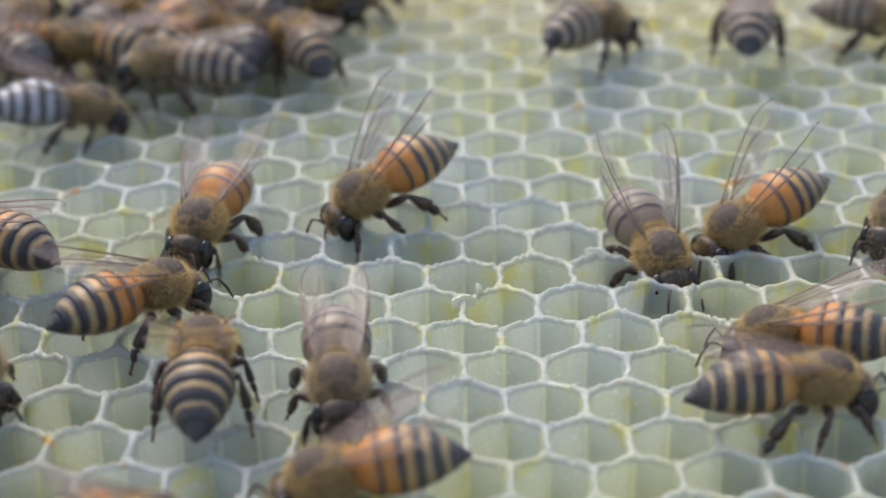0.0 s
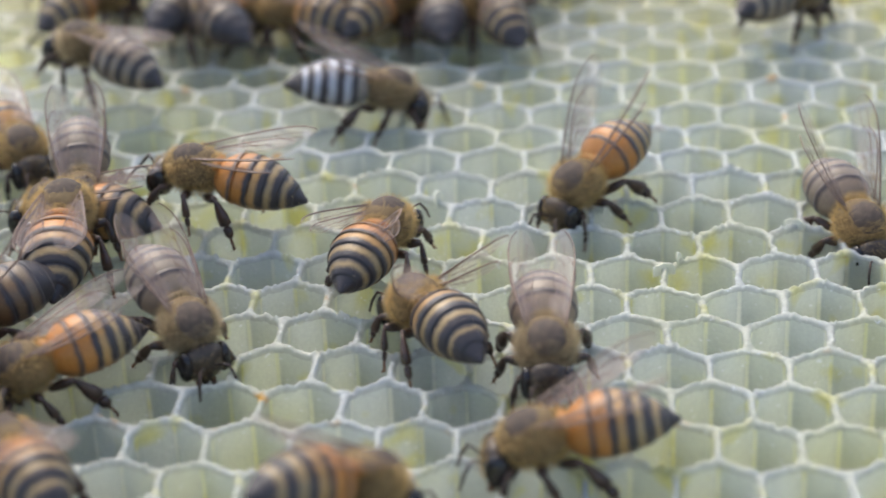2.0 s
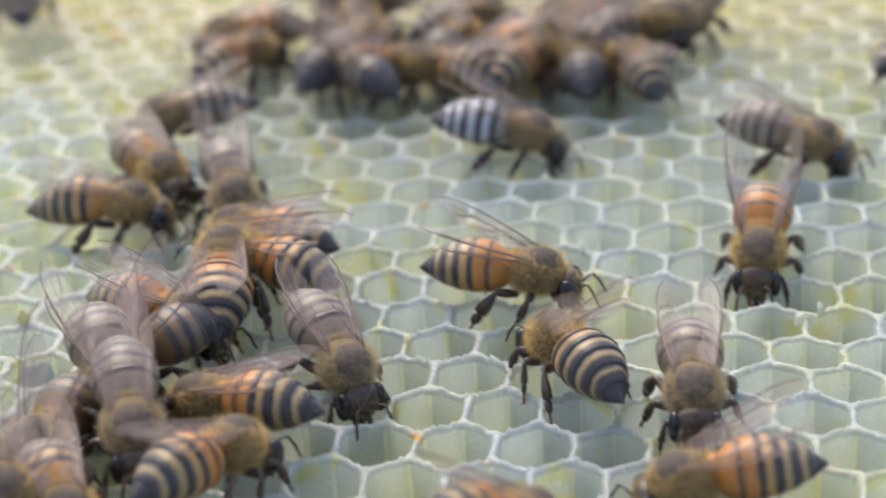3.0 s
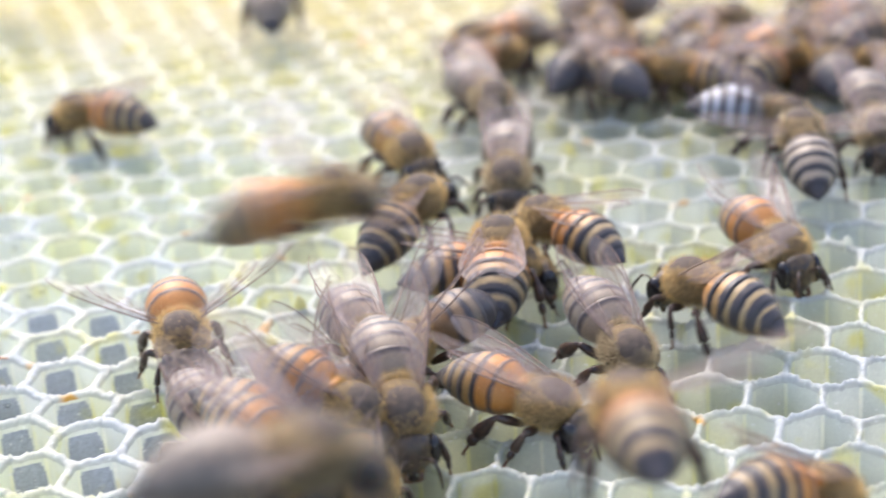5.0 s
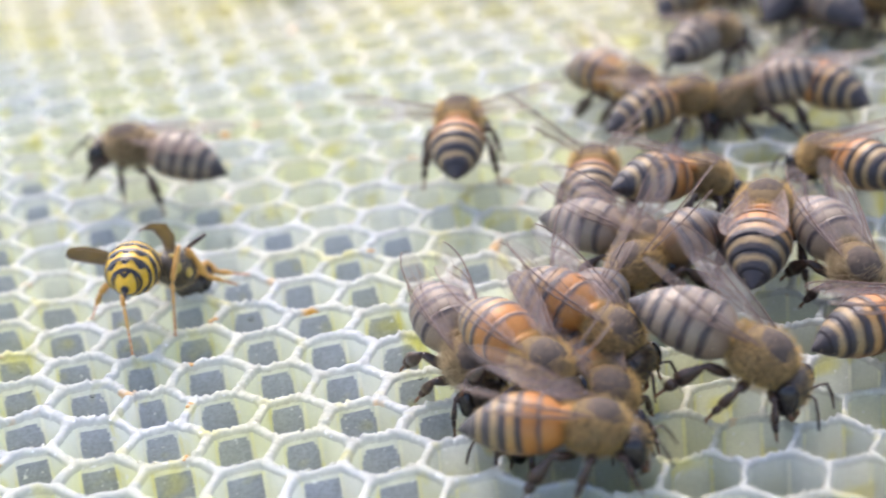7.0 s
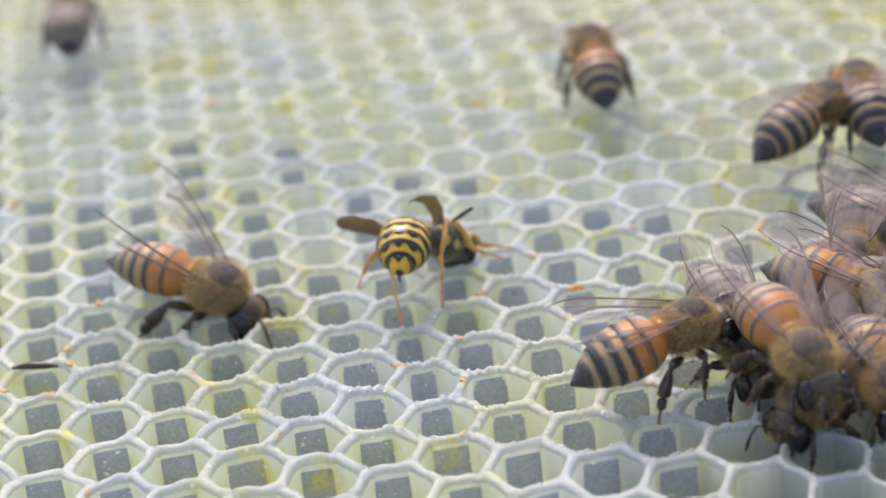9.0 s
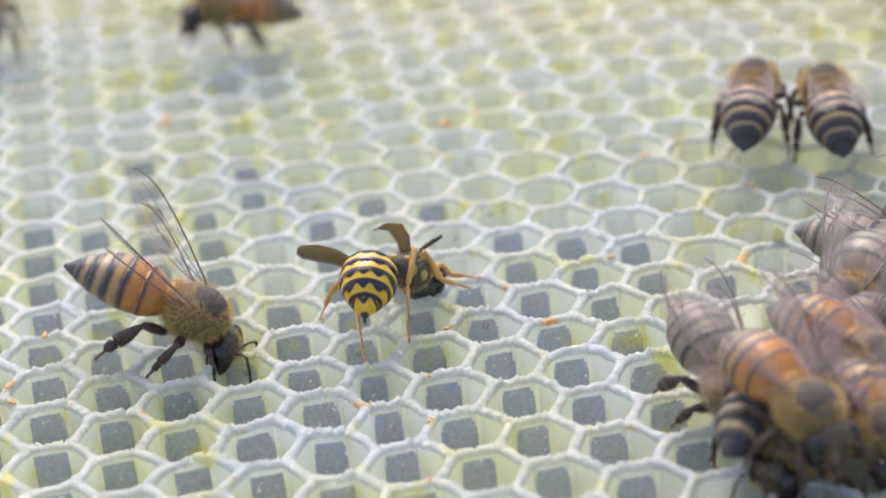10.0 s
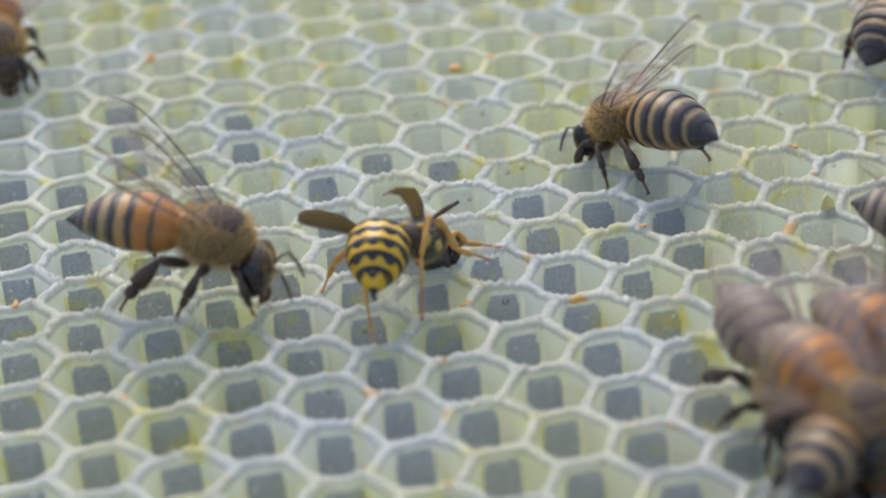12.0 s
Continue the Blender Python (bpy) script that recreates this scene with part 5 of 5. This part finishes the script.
        (7.5, -18.2, -43.1, 4, -19.7, -56, 4),
        (7.7, -17.6, -49.6, 5, -19.4, -62.5, 5),
        (8.1, 0, -320, 200, 0, -333, 200),
        (12, 0, -320, 200, 0, -333, 200),
    ]),
    ("orange_flying", 1, [
        (0, 0, -320, 200, 0, -333, 200),
        (5.9, 0, -320, 200, 0, -333, 200),
        (6.3, 2.7, 16.8, 12, 9.6, 27.8, 12),
        (6.44, -9.2, -7.4, 12, -3.1, 4.2, 12),
        (6.5, -19.2, -11.4, 12, -13.1, 0.2, 12),
        (6.56, -29.2, -15.4, 12, -23.1, -3.8, 12),
        (6.7, -6.9, 43.1, 14, -1.9, 55.1, 14),
        (7.1, 0, -320, 200, 0, -333, 200),
        (12, 0, -320, 200, 0, -333, 200),
    ]),
    ("dark_raised", 1, [
        (0, -40.7, -42.4, 1.3, -33.3, -31.9, 2.7),
        (12, -40.7, -42.4, 1.3, -33.3, -31.9, 2.7),
    ]),
    ("tan_folded", 1, [
        (0, -31.4, -41.6, 2.2, -37.7, -30.2, 3.2),
        (12, -31.4, -41.6, 2.2, -37.7, -30.2, 3.2),
    ]),
    ("dark_raised", 1, [
        (0, -37.8, -21.4, 1.6, -28.5, -12.5, 3.8),
        (12, -37.8, -21.4, 1.6, -28.5, -12.5, 3.8),
    ]),
    ("grey_flying", 1, [
        (0, 0, -320, 200, 0, -333, 200),
        (4.9, 0, -320, 200, 0, -333, 200),
        (5.3, 8.1, -48.2, 30, 9.2, -35.2, 30),
        (5.44, -18.3, -28.5, 14, -20.1, -15.6, 14),
        (5.5, -8.3, -32, 14, -9.3, -19.1, 14),
        (5.56, 1.1, -35.6, 14, 1, -22.6, 14),
        (5.7, 3.3, -78.1, 30, 4.3, -65.1, 30),
        (6.1, 0, -320, 200, 0, -333, 200),
        (12, 0, -320, 200, 0, -333, 200),
    ]),
    ("dark_raised", 1, [
        (0, -31.5, 41.3, 2.9, -22.3, 32.2, 3),
        (12, -31.5, 41.3, 2.9, -22.3, 32.2, 3),
    ]),
    ("dark_raised", 1, [
        (0, -17.1, 49.8, 3.4, -20.5, 37.4, 3),
        (12, -17.1, 49.8, 3.4, -20.5, 37.4, 3),
    ]),
    ("orange_folded", 1, [
        (0, -18.7, 39.2, 2.4, -8.4, 47.1, 3.2),
        (12, -18.7, 39.2, 2.4, -8.4, 47.1, 3.2),
    ]),
    ("dark_raised", 1, [
        (0, -12.6, 47.5, 3.4, -1.2, 41.6, 3),
        (12, -12.6, 47.5, 3.4, -1.2, 41.6, 3),
    ]),
    ("dark_raised", 1, [
        (0, -26.8, 49.3, 2.6, -34.5, 59.8, 3),
        (12, -26.8, 49.3, 2.6, -34.5, 59.8, 3),
    ]),
    ("dark_raised", 1, [
        (0, 4.7, 50.7, 3.4, -7.3, 45.8, 3),
        (12, 4.7, 50.7, 3.4, -7.3, 45.8, 3),
    ]),
    ("dark_raised", 1, [
        (0, -4.8, 58, 2.6, -10.4, 69.7, 3.3),
        (12, -4.8, 58, 2.6, -10.4, 69.7, 3.3),
    ]),
    ("dark_raised", 1, [
        (0, -34, 52.7, 2.5, -23.7, 60.6, 3.1),
        (12, -34, 52.7, 2.5, -23.7, 60.6, 3.1),
    ]),
    ("dark_raised", 1, [
        (0, -38.7, -33.3, 2.4, -35.8, -20.6, 2.6),
        (12, -38.7, -33.3, 2.4, -35.8, -20.6, 2.6),
    ]),
]


def build_bees():
    first, made = {}, []
    for kind, size, rows in BEES:
        if kind not in first:
            bee = first[kind] = build_bee(*KINDS[kind])
        else:
            bee = copy_thing(first[kind], Matrix.Identity(4))
        made.append((bee, rows))
        bee.scale = (size, size, size)
    return made


WASP_AT = pose(-0.0716, -0.0275, 0.0, 0, 0, 21.5)


def step_legs(bee, rows):
    """Legs swing while a bee walks; wings beat while it flies."""
    airborne = any(row[3] > 7.5 for row in rows)
    pairs = [(p, q) for p, q in zip(rows, rows[1:]) if (Vector(q[1:4]) - Vector(p[1:4])).length > 2.0 and q[0] - p[0] < 2.0]
    if not pairs:
        return
    beats = {0.0: 0.0, 12.0: 0.0}
    wings = {0.0: 0.0, 12.0: 0.0}
    for p, q in pairs:
        pace = (Vector(q[1:4]) - Vector(p[1:4])).length / (q[0] - p[0])
        n = max(2, round((q[0] - p[0]) / 0.125))
        for k in range(n + 1):
            beats[round(p[0] + (q[0] - p[0]) * k / n, 3)] = (1 if k % 2 else -1) * min(9.0, 0.55 * pace) * (0 < k < n)
        if max(p[3], q[3]) > 4.5:
            n = max(2, round((q[0] - p[0]) / 0.067))
            for k in range(n + 1):
                wings[round(p[0] + (q[0] - p[0]) * k / n, 3)] = 16.0 if k % 2 else -10.0
    for o in bee.children:
        kind = o.name.split(".")[0]
        if kind.endswith("_leg"):
            sign = 1 if (kind == "middle_leg") ^ (o.data.vertices[0].co.x > 0) else -1
            walk(o, [(t, pose(0, 0, 0, 0, 0, sign * v)) for t, v in sorted(beats.items())])
        elif airborne and kind.endswith("_wing"):
            sign = -1 if o.data.vertices[0].co.x > 0 else 1
            walk(o, [(t, pose(0, 0, 0, 0, sign * v, 0)) for t, v in sorted(wings.items())])


def motions():
    for bee, rows in moving:
        walk(bee, [(t, poised(*row)) for t, *row in rows])
        step_legs(bee, rows)
    walk(wasp, [(0.0, WASP_AT), (12.0, WASP_AT)])
    waist = WASP_WAIST * MM
    walk(wasp_abdomen, [(t, pose(*waist, tilt, 0, -9)) for t, tilt in ((0.0, 6), (6.5, 8), (7.1, -6), (7.5, -18), (7.7, -14), (9.3, 14), (9.5, 17), (12.0, 17))])


moving = build_bees()
wasp, wasp_abdomen = build_wasp()
build_small_things()
build_comb()
motions()
